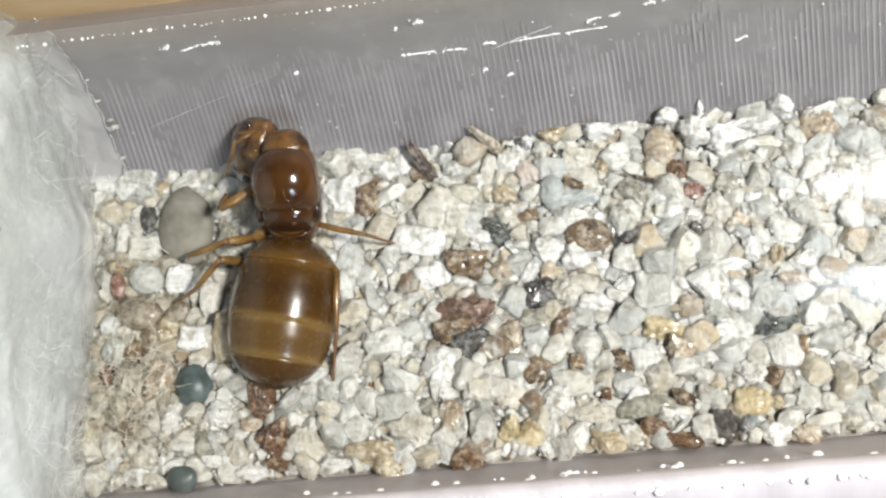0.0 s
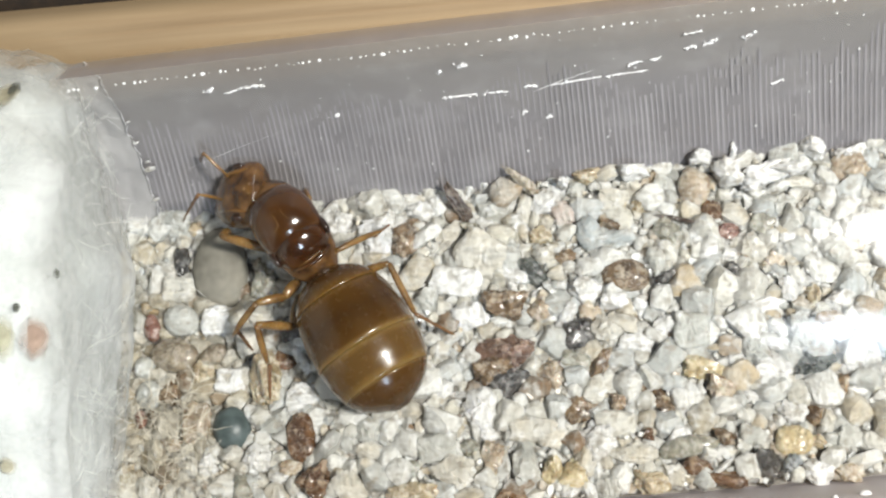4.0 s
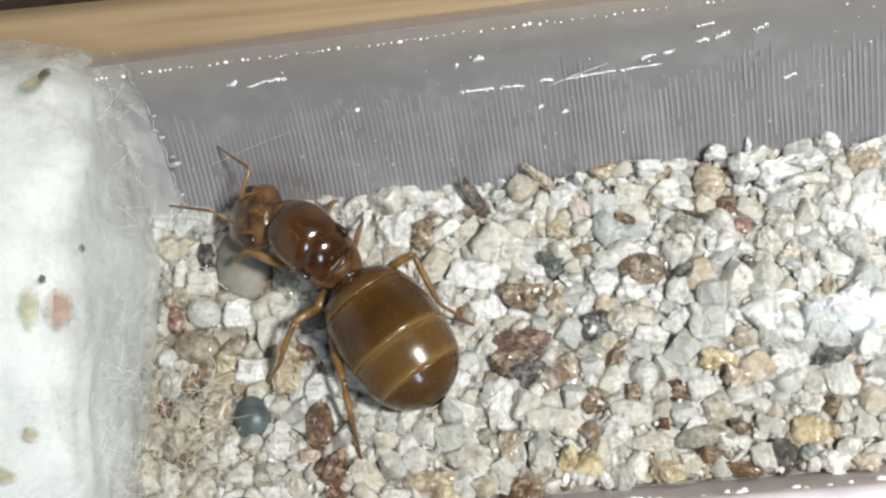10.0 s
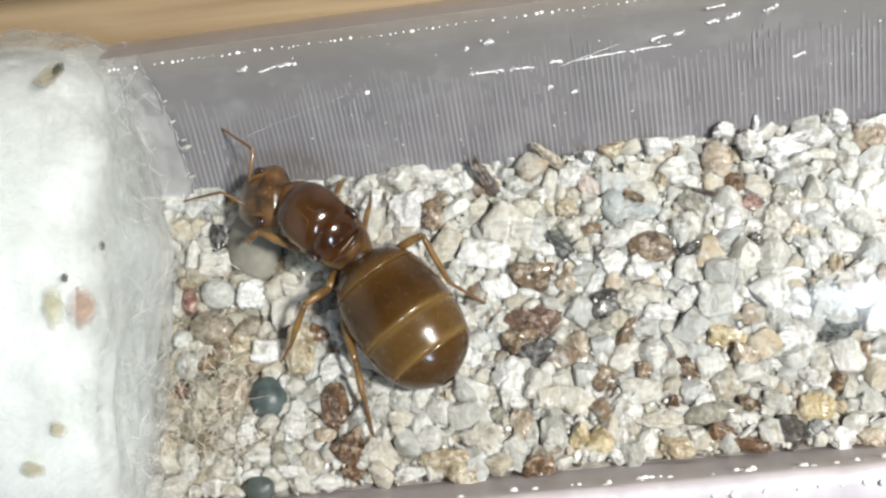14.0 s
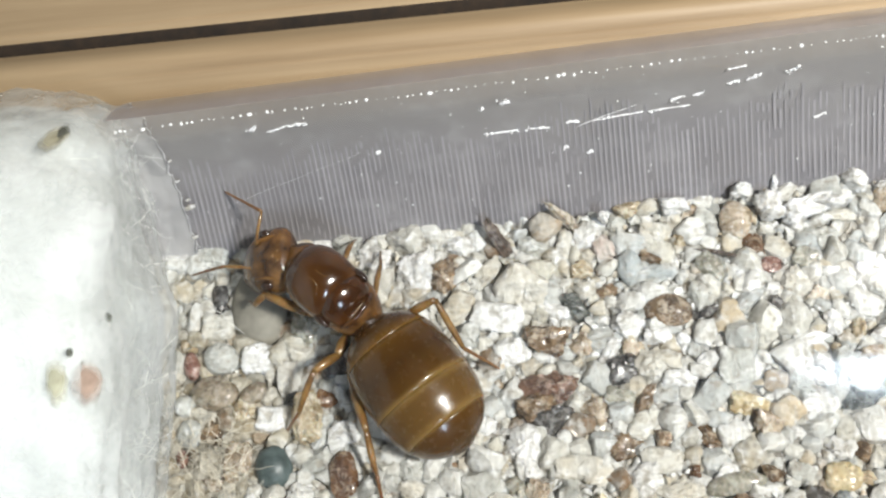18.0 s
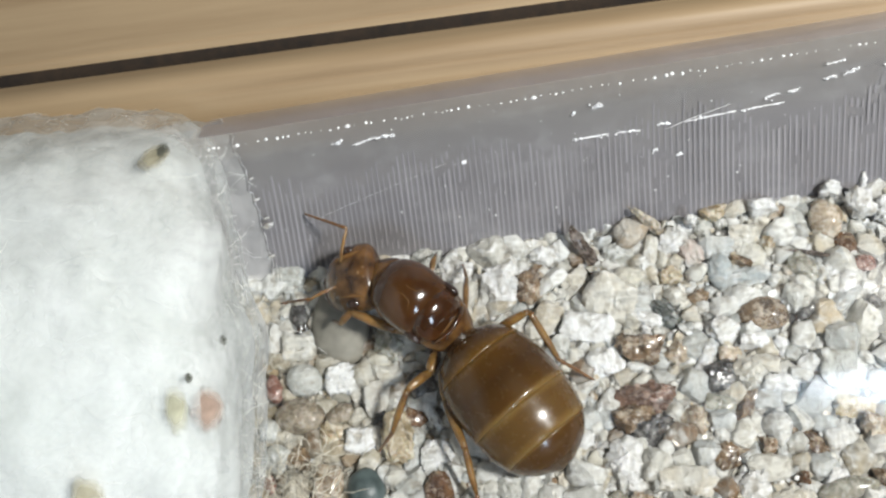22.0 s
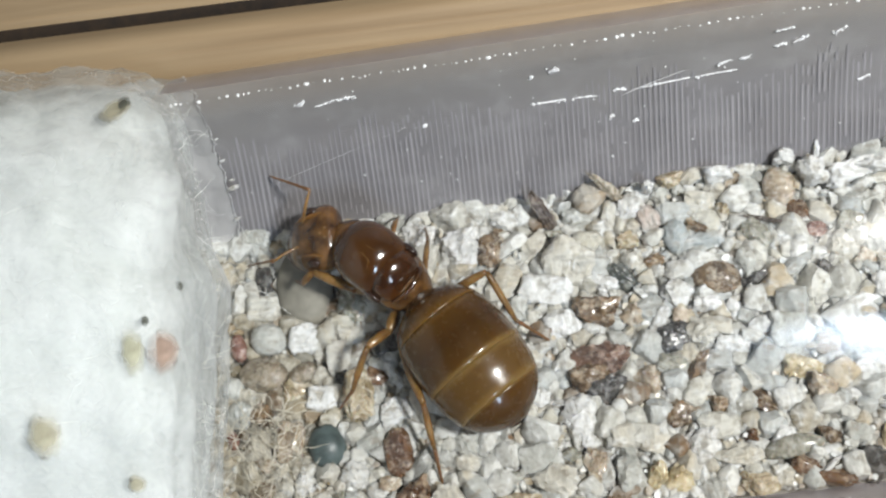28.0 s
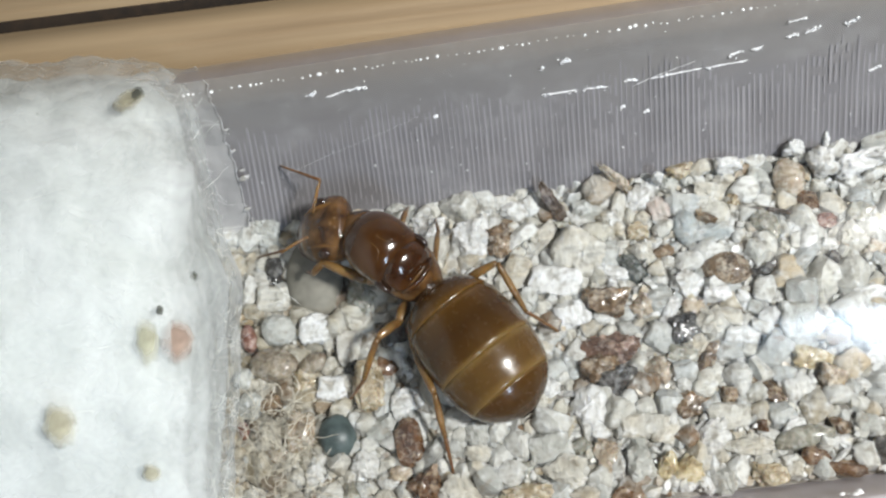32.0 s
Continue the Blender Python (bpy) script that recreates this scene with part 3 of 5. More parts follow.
# scratches and smears on the back lining, their glints painted white: ends as x, z, and half width
glints = []
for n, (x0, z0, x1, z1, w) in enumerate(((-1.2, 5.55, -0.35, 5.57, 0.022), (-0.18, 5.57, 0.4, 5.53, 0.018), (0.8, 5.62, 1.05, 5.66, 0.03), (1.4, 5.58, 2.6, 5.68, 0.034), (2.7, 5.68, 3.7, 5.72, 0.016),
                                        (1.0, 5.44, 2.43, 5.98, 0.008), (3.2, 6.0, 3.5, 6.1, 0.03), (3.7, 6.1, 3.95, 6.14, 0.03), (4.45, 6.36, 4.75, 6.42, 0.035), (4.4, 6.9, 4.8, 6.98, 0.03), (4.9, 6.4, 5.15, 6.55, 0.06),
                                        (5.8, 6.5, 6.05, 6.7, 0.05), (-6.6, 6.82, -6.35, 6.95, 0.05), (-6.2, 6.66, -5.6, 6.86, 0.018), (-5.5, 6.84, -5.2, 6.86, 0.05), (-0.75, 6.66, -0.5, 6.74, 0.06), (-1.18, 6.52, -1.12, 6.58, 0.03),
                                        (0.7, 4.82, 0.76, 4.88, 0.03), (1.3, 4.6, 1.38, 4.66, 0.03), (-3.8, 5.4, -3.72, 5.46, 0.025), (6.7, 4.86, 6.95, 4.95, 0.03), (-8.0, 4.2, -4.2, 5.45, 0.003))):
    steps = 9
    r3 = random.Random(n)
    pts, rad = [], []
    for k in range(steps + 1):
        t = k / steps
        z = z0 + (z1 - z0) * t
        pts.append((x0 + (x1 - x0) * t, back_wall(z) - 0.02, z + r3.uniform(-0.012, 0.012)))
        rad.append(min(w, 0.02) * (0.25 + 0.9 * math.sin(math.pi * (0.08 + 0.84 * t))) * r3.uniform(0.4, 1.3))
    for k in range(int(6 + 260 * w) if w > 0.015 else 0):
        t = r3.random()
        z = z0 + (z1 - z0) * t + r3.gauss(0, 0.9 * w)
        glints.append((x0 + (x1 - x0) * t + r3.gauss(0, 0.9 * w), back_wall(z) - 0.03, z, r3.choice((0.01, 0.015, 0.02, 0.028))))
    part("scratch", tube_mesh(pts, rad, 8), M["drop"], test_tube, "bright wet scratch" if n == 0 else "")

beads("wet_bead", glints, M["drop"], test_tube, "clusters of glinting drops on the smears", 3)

# ---- cotton plug ----
def plug_radius(x):
    """The wad widens to the left to fit its outline in the view."""
    return 5.72 + 0.9 * (1 - math.exp(-max(0.0, -8.9 - x) / 1.8))


def cotton_plug(grow=0.0):
    bm = bmesh.new()
    sides, rows = 120, []

    def ring(x, r, slant):
        row = []
        for k in range(sides):
            a = 2 * math.pi * k / sides
            rr = r - (0.42 - 1.4 * grow) * max(0.0, math.cos(a)) ** 0.7
            y, z = AXIS_Y + rr * math.cos(a), AXIS_Z + rr * math.sin(a)
            z = max(z, TABLE_Z + 0.3)
            xx = x + slant * (0.27 * (z - 3.5) + 0.35 * noise.noise(Vector((y * 0.6, z * 0.6, 4))) - 0.03 * max(0.0, y + 1.5) - 1.08 - 0.22 * min(1.0, max(0.0, (1.0 - y) / 2.5)) + 2.0 * grow)
            p = Vector((xx, y, z))
            out = Vector((0.3, math.cos(a), math.sin(a)))
            p += out * (0.16 * noise.noise(p * 0.9) + 0.10 * noise.noise(p * 2.1) + 0.05 * noise.noise(p * 5.0) + 0.02 * noise.noise(p * 12.0))
            p.z = max(p.z, TABLE_Z + 0.03)
            row.append(bm.verts.new(p))
        rows.append(row)

    def limit(r, x):
        return min(r + grow, 5.78) if x > -9.6 else r + grow

    for i in range(80):
        u = i / 79
        x = -30 + 20.3 * u ** 0.6
        ring(x, limit(plug_radius(x) - 0.3 - 0.16 * u ** 9 - 0.3 * u ** 40, x), u ** 3)
    for i in range(1, 22):
        u = i / 22
        ring(-9.7 + 0.7 * math.sin(u * math.pi / 2), (plug_radius(-9.7) - 0.76 + grow) * (1 - u) + 0.05, 1.0)
    for a, b in zip(rows, rows[1:]):
        for k in range(sides):
            bm.faces.new((a[k], a[(k + 1) % sides], b[(k + 1) % sides], b[k]))
    bm.faces.new(rows[-1])
    bmesh.ops.recalc_face_normals(bm, faces=bm.faces)
    return bm


plug = tagged(empty("cotton_plug"), "fluffy white cotton plug filling the end of the tube", "cotton plug")
wad = part("wad", cotton_plug(), M["cotton"], plug)
part("veil", cotton_plug(0.14), M["veil"], plug, "loose cotton layer")
part("veil", cotton_plug(0.30), M["veil_thin"], plug, "thin loose cotton layer")


def hairs(count, place, length, radius, curl, seed):
    """Loose fibres: each a thin three-sided hair, joined in one mesh."""
    rng = random.Random(seed)
    verts, faces = [], []
    for _ in range(count):
        p, way = place(rng)
        n0, steps = len(verts), 7
        step = rng.uniform(0.4, 1.0) * length / steps
        for k in range(steps + 1):
            side = way.cross(Vector((0.3, 0.5, 0.8))).normalized()
            up = side.cross(way).normalized()
            far = math.hypot(p.y - AXIS_Y, p.z - AXIS_Z)
            most = plug_radius(p.x) + 0.12
            if far > most:
                p = Vector((p.x, AXIS_Y + (p.y - AXIS_Y) * most / far, AXIS_Z + (p.z - AXIS_Z) * most / far))
            for j in range(3):
                verts.append(p + radius * (math.cos(2.094 * j) * side + math.sin(2.094 * j) * up))
            p = p + way * step
            way = (way + Vector((rng.gauss(0, curl), rng.gauss(0, curl), rng.gauss(0, curl)))).normalized()
        for k in range(steps):
            for j in range(3):
                a, b = n0 + 3 * k + j, n0 + 3 * k + (j + 1) % 3
                faces.append((a, b, b + 3, a + 3))
    return mesh_from(verts, faces, "fibre")


def on_plug(rng):
    a = rng.uniform(-0.4, math.pi + 0.4)
    x = rng.uniform(-18, -8.6)
    r = plug_radius(x) - rng.uniform(-0.03, 0.12)
    z = AXIS_Z + r * math.sin(a)
    x = min(x, -10.75 + 0.27 * (z - 3.5) - 0.03 * max(0.0, AXIS_Y + r * math.cos(a) + 1.5))
    return Vector((x, AXIS_Y + r * math.cos(a), z)), Vector((rng.gauss(0.2, 0.7), -math.sin(a) + rng.gauss(0, 0.5), math.cos(a) + rng.gauss(0, 0.5))).normalized()


def on_face(rng):
    while True:
        y, z = rng.uniform(-4.8, 4.8), rng.uniform(3.0, 10.6)
        if (y - AXIS_Y) ** 2 + (z - AXIS_Z) ** 2 < 27:
            return Vector((-10.65 + 0.27 * (z - 3.5) - 0.03 * max(0.0, y + 1.5) + rng.uniform(0, 0.6), y, z)), Vector((rng.uniform(0.1, 1.0), rng.gauss(0, 0.9), rng.gauss(0, 0.6))).normalized()


ob = part_of("fibre", hairs(260, on_plug, 1.6, 0.0026, 0.35, 1), M["fibre"], plug, "fine loose cotton fibres")
ob["kind"] = "stuff"
ob = part_of("fibre", hairs(420, on_face, 1.3, 0.0030, 0.45, 2), M["fibre"], plug, "fine loose cotton fibres")
ob["kind"] = "stuff"


def tan_tangle(rng):
    x, y = rng.uniform(-9.6, -8.2), rng.uniform(-4.3, -1.6)
    return Vector((x, y, sand_height(x, y) + rng.uniform(0.4, 0.85))), Vector((rng.gauss(0, 1), rng.gauss(0, 1), rng.gauss(0, 0.2))).normalized()


ob = tagged(part_of("fibre_tangle", hairs(90, tan_tangle, 1.9, 0.010, 0.5, 3), M["silk"]), "tangle of thin tan cotton fibres on the grains", "fibres", kind="stuff")

# milky film round the mouth of the plug
bm = bmesh.new()
rows = []
torn = []
for k in range(81):
    z = 2.4 + 6.8 * k / 80
    edge = -8.98 + 0.10 * (z - 4) + 0.10 * noise.noise(Vector((z * 2.5, 1, 2))) + 0.06 * noise.noise(Vector((z * 9, 1, 2)))
    rows.append([bm.verts.new((-11.0 + (edge + 11.0) * j / 24, back_wall(z) - 0.14 - 0.07 * noise.noise(Vector((j * 0.25, z, 0))) - 0.05 * noise.noise(Vector((j * 0.9, z * 3.5, 4))), z)) for j in range(25)])
    torn.append((edge, back_wall(z) - 0.16, z))
for a, b in zip(rows, rows[1:]):
    for j in range(24):
        bm.faces.new((a[j], a[j + 1], b[j + 1], b[j]))
bmesh.ops.solidify(bm, geom=bm.faces[:], thickness=0.03)
film = tagged(part("film", bm, M["film"]), "torn milky film on the tube wall beside the cotton", "film")
film.visible_shadow = False
rng = random.Random(12)
part("torn_rim", tube_mesh(torn, [rng.uniform(0.002, 0.011) for _ in torn], 6), M["drop"], film, "bright torn rim of the film")


for x, y, z, size in ((-8.80, 4.25, 4.5, 0.15), (-8.80, 4.5, 5.4, 0.08), (-9.02, 3.75, 3.5, 0.10), (-8.68, 4.6, 6.2, 0.06), (-8.76, 4.3, 4.75, 0.08)):
    bm = bmesh.new()
    bmesh.ops.create_icosphere(bm, subdivisions=2, radius=1.0)
    for v in bm.verts:
        v.co = v.co * (1 + 0.5 * noise.noise(v.co * 1.7 + Vector((z, 0, 0)))) * size
        v.co.y *= 0.45
    ob = part("white_fleck", bm, M["white"], smooth=False)
    ob.matrix_world = mm_pose(x, back_wall(z) - 0.14, z, 20, 0, 15)
    tagged(ob, "tiny white fleck stuck on the film's torn edge", "fleck", "flecks on the film")


# ---- bed of expanded mica ----
bm = bmesh.new()
nx, ny = 200, 60
rows = []
for i in range(nx + 1):
    x = -20.0 + 44.0 * i / nx
    row = []
    for j in range(ny + 1):
        y = -5.16 + 8.8 * j / ny
        z = sand_height(x, y) - 0.02 - 1.1 * max(0.0, -4.78 - y) * (1 + noise.noise(Vector((x * 2, 0, 8)))) + 0.08 * noise.noise(Vector((x * 4, y * 4, 0))) + 0.05 * noise.noise(Vector((x * 9, y * 9, 5)))
        row.append(bm.verts.new((x, y, z)))
    rows.append(row)
for a, b in zip(rows, rows[1:]):
    for j in range(ny):
        bm.faces.new((a[j], b[j], b[j + 1], a[j + 1]))
bed = tagged(part("ground_grains", bm, M["bed"]), "bed of damp crushed cream and grey mica grains in the tube", "substrate", kind="structure")


def layered_mesh(seed, subdivisions):
    """A layered grain: a rounded block with soft grooves between its sheets."""
    rng = random.Random(seed)
    bm = bmesh.new()
    bmesh.ops.create_icosphere(bm, subdivisions=subdivisions, radius=1.0)
    power, count, lean = rng.uniform(3.5, 6.0), rng.uniform(9.0, 14.0), rng.uniform(-0.3, 0.3)
    at = Vector((seed * 2.3, 0, 0))
    for v in bm.verts:
        p = v.co.copy()
        p = p / (abs(p.x) ** power + abs(p.y) ** power + abs(p.z) ** power) ** (1 / power)
        groove = 1.0 - 2.0 * abs(math.sin(count * (p.x + lean * p.y) + 2.0 * noise.noise(p * 1.5 + at))) ** 0.6
        p = p * (0.98 + 0.18 * noise.noise(p * 1.3 + at)) + Vector((0, 0.10 * noise.noise(Vector((p.x * 9, 0, seed))), 0))
        p.y *= 1 - 0.05 * groove
        p.z *= 1 - 0.08 * groove
        v.co = p
    return bm


def as_unit(bm, name):
    me = bpy.data.meshes.new(name)
    bm.to_mesh(me)
    bm.free()
    return me


def crumb_mesh(seed, subdivisions):
    """A broken grain: a rounded block with a few worn faces and a crumbly skin."""
    rng = random.Random(seed)
    bm = bmesh.new()
    bmesh.ops.create_icosphere(bm, subdivisions=subdivisions, radius=1.0)
    power = rng.uniform(2.2, 4.0)
    turn = Euler((rng.uniform(-0.3, 0.3), rng.uniform(-0.3, 0.3), rng.uniform(0, 3))).to_matrix()
    cuts = [(Vector((rng.gauss(0, 1), rng.gauss(0, 1), rng.gauss(0, 0.7))).normalized(), rng.uniform(0.52, 0.90)) for _ in range(rng.randint(8, 12))]
    at = Vector((seed * 3.7, 0, 0))
    for v in bm.verts:
        p = turn @ v.co
        p = p / (abs(p.x) ** power + abs(p.y) ** power + abs(p.z) ** power) ** (1 / power)
        p = turn.inverted() @ p
        for way, far in cuts:
            over = p.dot(way) - far
            if over > 0:
                p = p - way * over * 0.85
        v.co = p * (1.14 + 0.24 * noise.noise(p * 1.9 + at) + 0.16 * noise.noise(p * 4.2 + at))
    return bm


SHAPES = [as_unit(layered_mesh(k, 3) if k % 4 == 1 else crumb_mesh(k, 2), "grain") for k in range(28)]
SMALL = [as_unit(crumb_mesh(k + 60, 2), "grain") for k in range(12)]
ARRAYS = []
for me in SHAPES + SMALL:
    v = np.array([tuple(p.co) for p in me.vertices])
    ARRAYS.append((v, [tuple(p.vertices) for p in me.polygons]))

# marked grains: name, x, y, half length, half width, turn, material, shape (p pebble, c crumb, l layered), label
MARKED, ALIKE = [], {}


def mark(name, x, y, a, b, turn, mat, shape, label=""):
    n = len(MARKED)
    rng = random.Random(n * 7 + 3)
    c = 0.42 if "tuft" in name else min(0.42, max(0.14, 0.72 * min(a, b)))
    if shape == "p":
        bm = bmesh.new()
        bmesh.ops.create_icosphere(bm, subdivisions=3, radius=1.0)
        for v in bm.verts:
            v.co *= 1 + 0.16 * noise.noise(v.co * 1.1 + Vector((n, 0, 0))) + 0.04 * noise.noise(v.co * 3.0 + Vector((0, n, 0)))
    elif shape == "l":
        bm = layered_mesh(n + 40, 4)
    else:
        bm = crumb_mesh(n + 90, 4)
        tuft = 1.6 if "tuft" in name or "chip" in name else 1.0
        for v in bm.verts:
            v.co *= 1.0 + 0.12 * tuft * noise.noise(v.co * 5.0 + Vector((n, 0, 0))) + 0.08 * tuft * noise.noise(v.co * 13.0 + Vector((n, 0, 0)))
    for v in bm.verts:
        v.co = Vector((v.co.x * a, v.co.y * b, v.co.z * c))
    lift = (0.18 if shape == "p" else 0.08) + (0.36 if "chip" in name else 0.24 if "tuft" in name or "tip" in name else 0.0)
    ob = part(name, bm, M[mat], None if label else bed, sharp=0 if shape == "p" or "tuft" in name else 34)
    ob.matrix_world = mm_pose(x, y, sand_height(x, y) + lift, rng.uniform(-8, 8), rng.uniform(-8, 8) + (34 if "chip" in name else 0), turn)
    if label:
        tagged(ob, label, "pebble" if "pebble" in name else "grain")
        ALIKE.setdefault(name, []).append(ob)
    MARKED.append((x, y, a, b, math.radians(turn)))


mark("teal_pebble", -7.24, -2.68, 0.46, 0.53, 5, "teal", "p", "rounded dark teal pebble among cream grains")
mark("teal_pebble", -7.47, -4.94, 0.38, 0.35, 15, "teal", "p", "rounded dark teal pebble at the tube wall")
mark("red_pebble", -9.35, 0.08, 0.22, 0.36, 5, "red", "p", "small smooth brick red pebble beside the cotton")
mark("quartz_pebble", -8.56, 0.20, 0.45, 0.41, -5, "clear", "p", "glassy grey quartz pebble")
mark("quartz_pebble", -8.75, -0.68, 0.63, 0.46, -15, "amber", "p", "glassy pale brown quartz pebble")
mark("quartz_pebble", -9.41, -1.64, 0.35, 0.37, -5, "clear", "p", "glassy pale quartz pebble")
mark("quartz_pebble", -9.52, -0.93, 0.27, 0.29, -5, "clear", "p", "small glassy pale quartz pebble")
mark("red_pebble", -9.58, -2.24, 0.15, 0.24, -5, "red", "p", "small brick red pebble under loose fibres")
mark("brown_crystal", -8.76, -1.76, 0.31, 0.31, -5, "brown", "c", "brown crystal grain beside quartz pebbles")
mark("tan_crystal", -8.16, -2.49, 0.35, 0.52, -9, "tan", "l", "tan crystal of thin layers")
mark("tan_grain", -8.06, -1.20, 0.28, 0.35, 15, "gold", "c", "golden tan grain among white ones")
mark("white_block", -7.31, -1.50, 0.36, 0.33, -5, "white", "l", "bright white blocky mica grain")
mark("quartz_pebble", -7.76, -0.78, 0.40, 0.26, 20, "amber", "p", "glassy tan quartz pebble")
mark("glitter_grain", -6.39, -1.70, 0.43, 0.67, -13, "gold", "c", "golden glittering mica grain")
mark("rust_grain", -5.94, -1.09, 0.32, 0.20, 5, "rust", "c", "small rust orange mica flake")
mark("rust_block", -5.52, -3.09, 0.35, 0.57, 3, "rust", "l", "blocky rust brown layered grain")
mark("rust_chunk", -5.21, -4.15, 0.54, 0.50, -5, "rust", "c", "rounded glossy rust brown grain")
mark("rust_chunk", -5.09, -4.73, 0.28, 0.19, -25, "rust", "c", "small rust brown grain at the tube wall")
mark("grain", -6.10, -2.60, 0.46, 0.31, 35, "clear", "c")
mark("grain", -5.54, -1.98, 0.40, 0.43, -45, "white", "c")
mark("grain", -8.86, -2.96, 0.34, 0.16, -2, "tan", "l")
mark("grain", -7.90, -3.55, 0.21, 0.30, -5, "white", "c")
mark("quartz_pebble", -8.89, -3.54, 0.36, 0.25, 5, "amber", "p", "glassy brown quartz pebble under loose fibres")
mark("grain", -7.68, -4.54, 0.27, 0.18, -5, "white", "c")
mark("grain", -6.57, -3.50, 0.34, 0.35, -5, "white", "c")
mark("grain", -6.14, -3.98, 0.22, 0.13, -5, "white", "c")
mark("grain", -6.47, -4.59, 0.56, 0.15, -9, "white", "l")
mark("grain", -8.47, -4.36, 0.39, 0.34, -5, "cream", "c")
mark("grain", -8.25, -4.90, 0.39, 0.18, -5, "cream", "c")
mark("grey_grain", -7.01, -4.21, 0.28, 0.31, 35, "olive", "c", "dull grey grain between white ones")
mark("tan_grain", -5.85, -3.76, 0.31, 0.22, 25, "tan", "c", "small tan grain beside a rust one")
mark("grain", -5.74, -4.92, 0.41, 0.22, -5, "white", "c")
mark("white_sliver", -5.43, -1.20, 0.13, 0.44, 30, "white", "c", "bright white sliver beside the ant")
mark("grain", -7.61, 0.09, 0.42, 0.39, -5, "white", "l")
mark("grain", -6.55, 0.01, 0.39, 0.33, -5, "cream", "c")
mark("layered_grain", -8.67, 1.06, 0.44, 0.36, -5, "cream", "l", "cream block of thin layers")
mark("cream_grain", -10.28, 1.45, 0.50, 0.79, -1, "cream", "c", "large pitted cream grain beside the cotton")
mark("dark_grain", -6.71, -1.04, 0.20, 0.32, -5, "black", "c", "dark grey grain in the ant's shade")
mark("grey_grain", -5.68, -0.32, 0.35, 0.32, 15, "black", "l", "dark ridged grain under the ant")
mark("grain", -1.94, -2.21, 0.24, 0.24, 15, "white", "c")
mark("grain", -1.42, -2.39, 0.31, 0.08, -5, "white", "c")
mark("grain", -1.07, -2.78, 0.43, 0.39, -5, "white", "c")
mark("grain", -0.92, -3.39, 0.21, 0.24, -5, "white", "c")
mark("grain", 0.13, -3.39, 0.61, 0.28, -5, "cream", "l")
mark("grey_grain", -2.19, -3.59, 0.50, 0.33, 5, "clear", "l", "pale grey grain of thin layers")
mark("grey_grain", -1.41, -3.66, 0.26, 0.18, 5, "olive", "c", "dull grey wedge-shaped grain")
mark("tan_grain", -0.92, -3.87, 0.25, 0.37, 7, "tan", "c", "smooth tan grain among cream ones")
mark("grain", -1.82, -4.24, 0.52, 0.38, -5, "cream", "c")
mark("grain", -2.85, -4.01, 0.21, 0.18, -5, "olive", "c")
mark("glitter_grain", -2.75, -4.64, 0.58, 0.33, 1, "gold", "c", "golden glittering mica grain")
mark("glitter_grain", -2.49, -4.96, 0.38, 0.27, -5, "gold", "c", "golden brown glittering mica grain")
mark("grain", -3.88, -3.57, 0.36, 0.22, -5, "cream", "c")
mark("grain", -3.92, -3.00, 0.32, 0.28, -5, "clear", "c")
mark("grain", -4.34, -4.37, 0.43, 0.35, -5, "cream", "c")
mark("grain", -3.74, -4.91, 0.41, 0.19, 3, "white", "c")
mark("rust_chunk", -0.59, -4.99, 0.38, 0.23, -5, "rust", "c", "dark rust grain at the tube wall")
mark("mottled_grain", -0.33, -1.41, 0.63, 0.43, 3, "redbrown", "c", "large red brown grain with a glittering top")
mark("brown_grain", -0.80, -1.89, 0.51, 0.45, -5, "brown", "c", "dark brown glittering grain beside a red one")
mark("dark_grain", -0.33, -2.22, 0.42, 0.39, -25, "black", "c", "blackish glossy grain beside a brown one")
mark("brown_grain", 0.69, -2.07, 0.38, 0.38, -5, "tan", "c", "tan glittering mica grain")
mark("grain", -0.14, -4.15, 0.41, 0.52, -5, "clear", "c")
mark("grain", -3.36, 1.93, 0.47, 0.47, -5, "white", "c")
mark("brown_chunk", -2.65, 1.84, 0.45, 0.44, -5, "brown", "c", "round grain with a brown face")
mark("grain", -2.23, 2.53, 0.33, 0.23, 5, "white", "c")
mark("grain", -2.34, 2.89, 0.33, 0.15, -5, "cream", "c")
mark("bark_chip", -1.18, 2.55, 0.66, 0.16, -65, "bark", "c", "dark ridged bark chip leaning at the wall")
mark("grain", -1.04, 2.01, 0.33, 0.12, -5, "olive", "c")
mark("straw_chip", 0.56, 2.96, 0.62, 0.14, -40, "straw", "c", "frayed straw-coloured chip at the wall")
mark("layered_grain", -0.68, 1.16, 0.68, 0.56, -35, "cream", "l", "fan-shaped layered cream grain")
mark("grain", -1.55, 1.71, 0.36, 0.39, -5, "cream", "c")
mark("grain", -1.43, 0.53, 0.68, 0.37, -10, "white", "l")
mark("grain", -2.20, 0.12, 0.38, 0.35, -5, "clear", "c")
mark("grain", -1.08, -0.46, 0.52, 0.41, -5, "white", "c")
mark("brown_grain", -0.18, -0.23, 0.52, 0.43, 5, "brown", "c", "glittering brown mica grain")
mark("tan_grain", 0.63, -0.42, 0.30, 0.27, -5, "tan", "c", "pale tan blocky mica grain")
mark("dark_flake", 0.57, 0.58, 0.53, 0.22, -57, "dgreen", "c", "dark greenish grey flat mica flake")
mark("grain", 0.11, 0.51, 0.32, 0.29, -5, "white", "c")
mark("grain", -0.31, 2.31, 0.36, 0.27, -5, "clear", "c")
mark("grain", 0.52, 2.34, 0.24, 0.42, -5, "cream", "c")
mark("grain", 2.22, 3.38, 0.27, 0.20, -5, "white", "c")
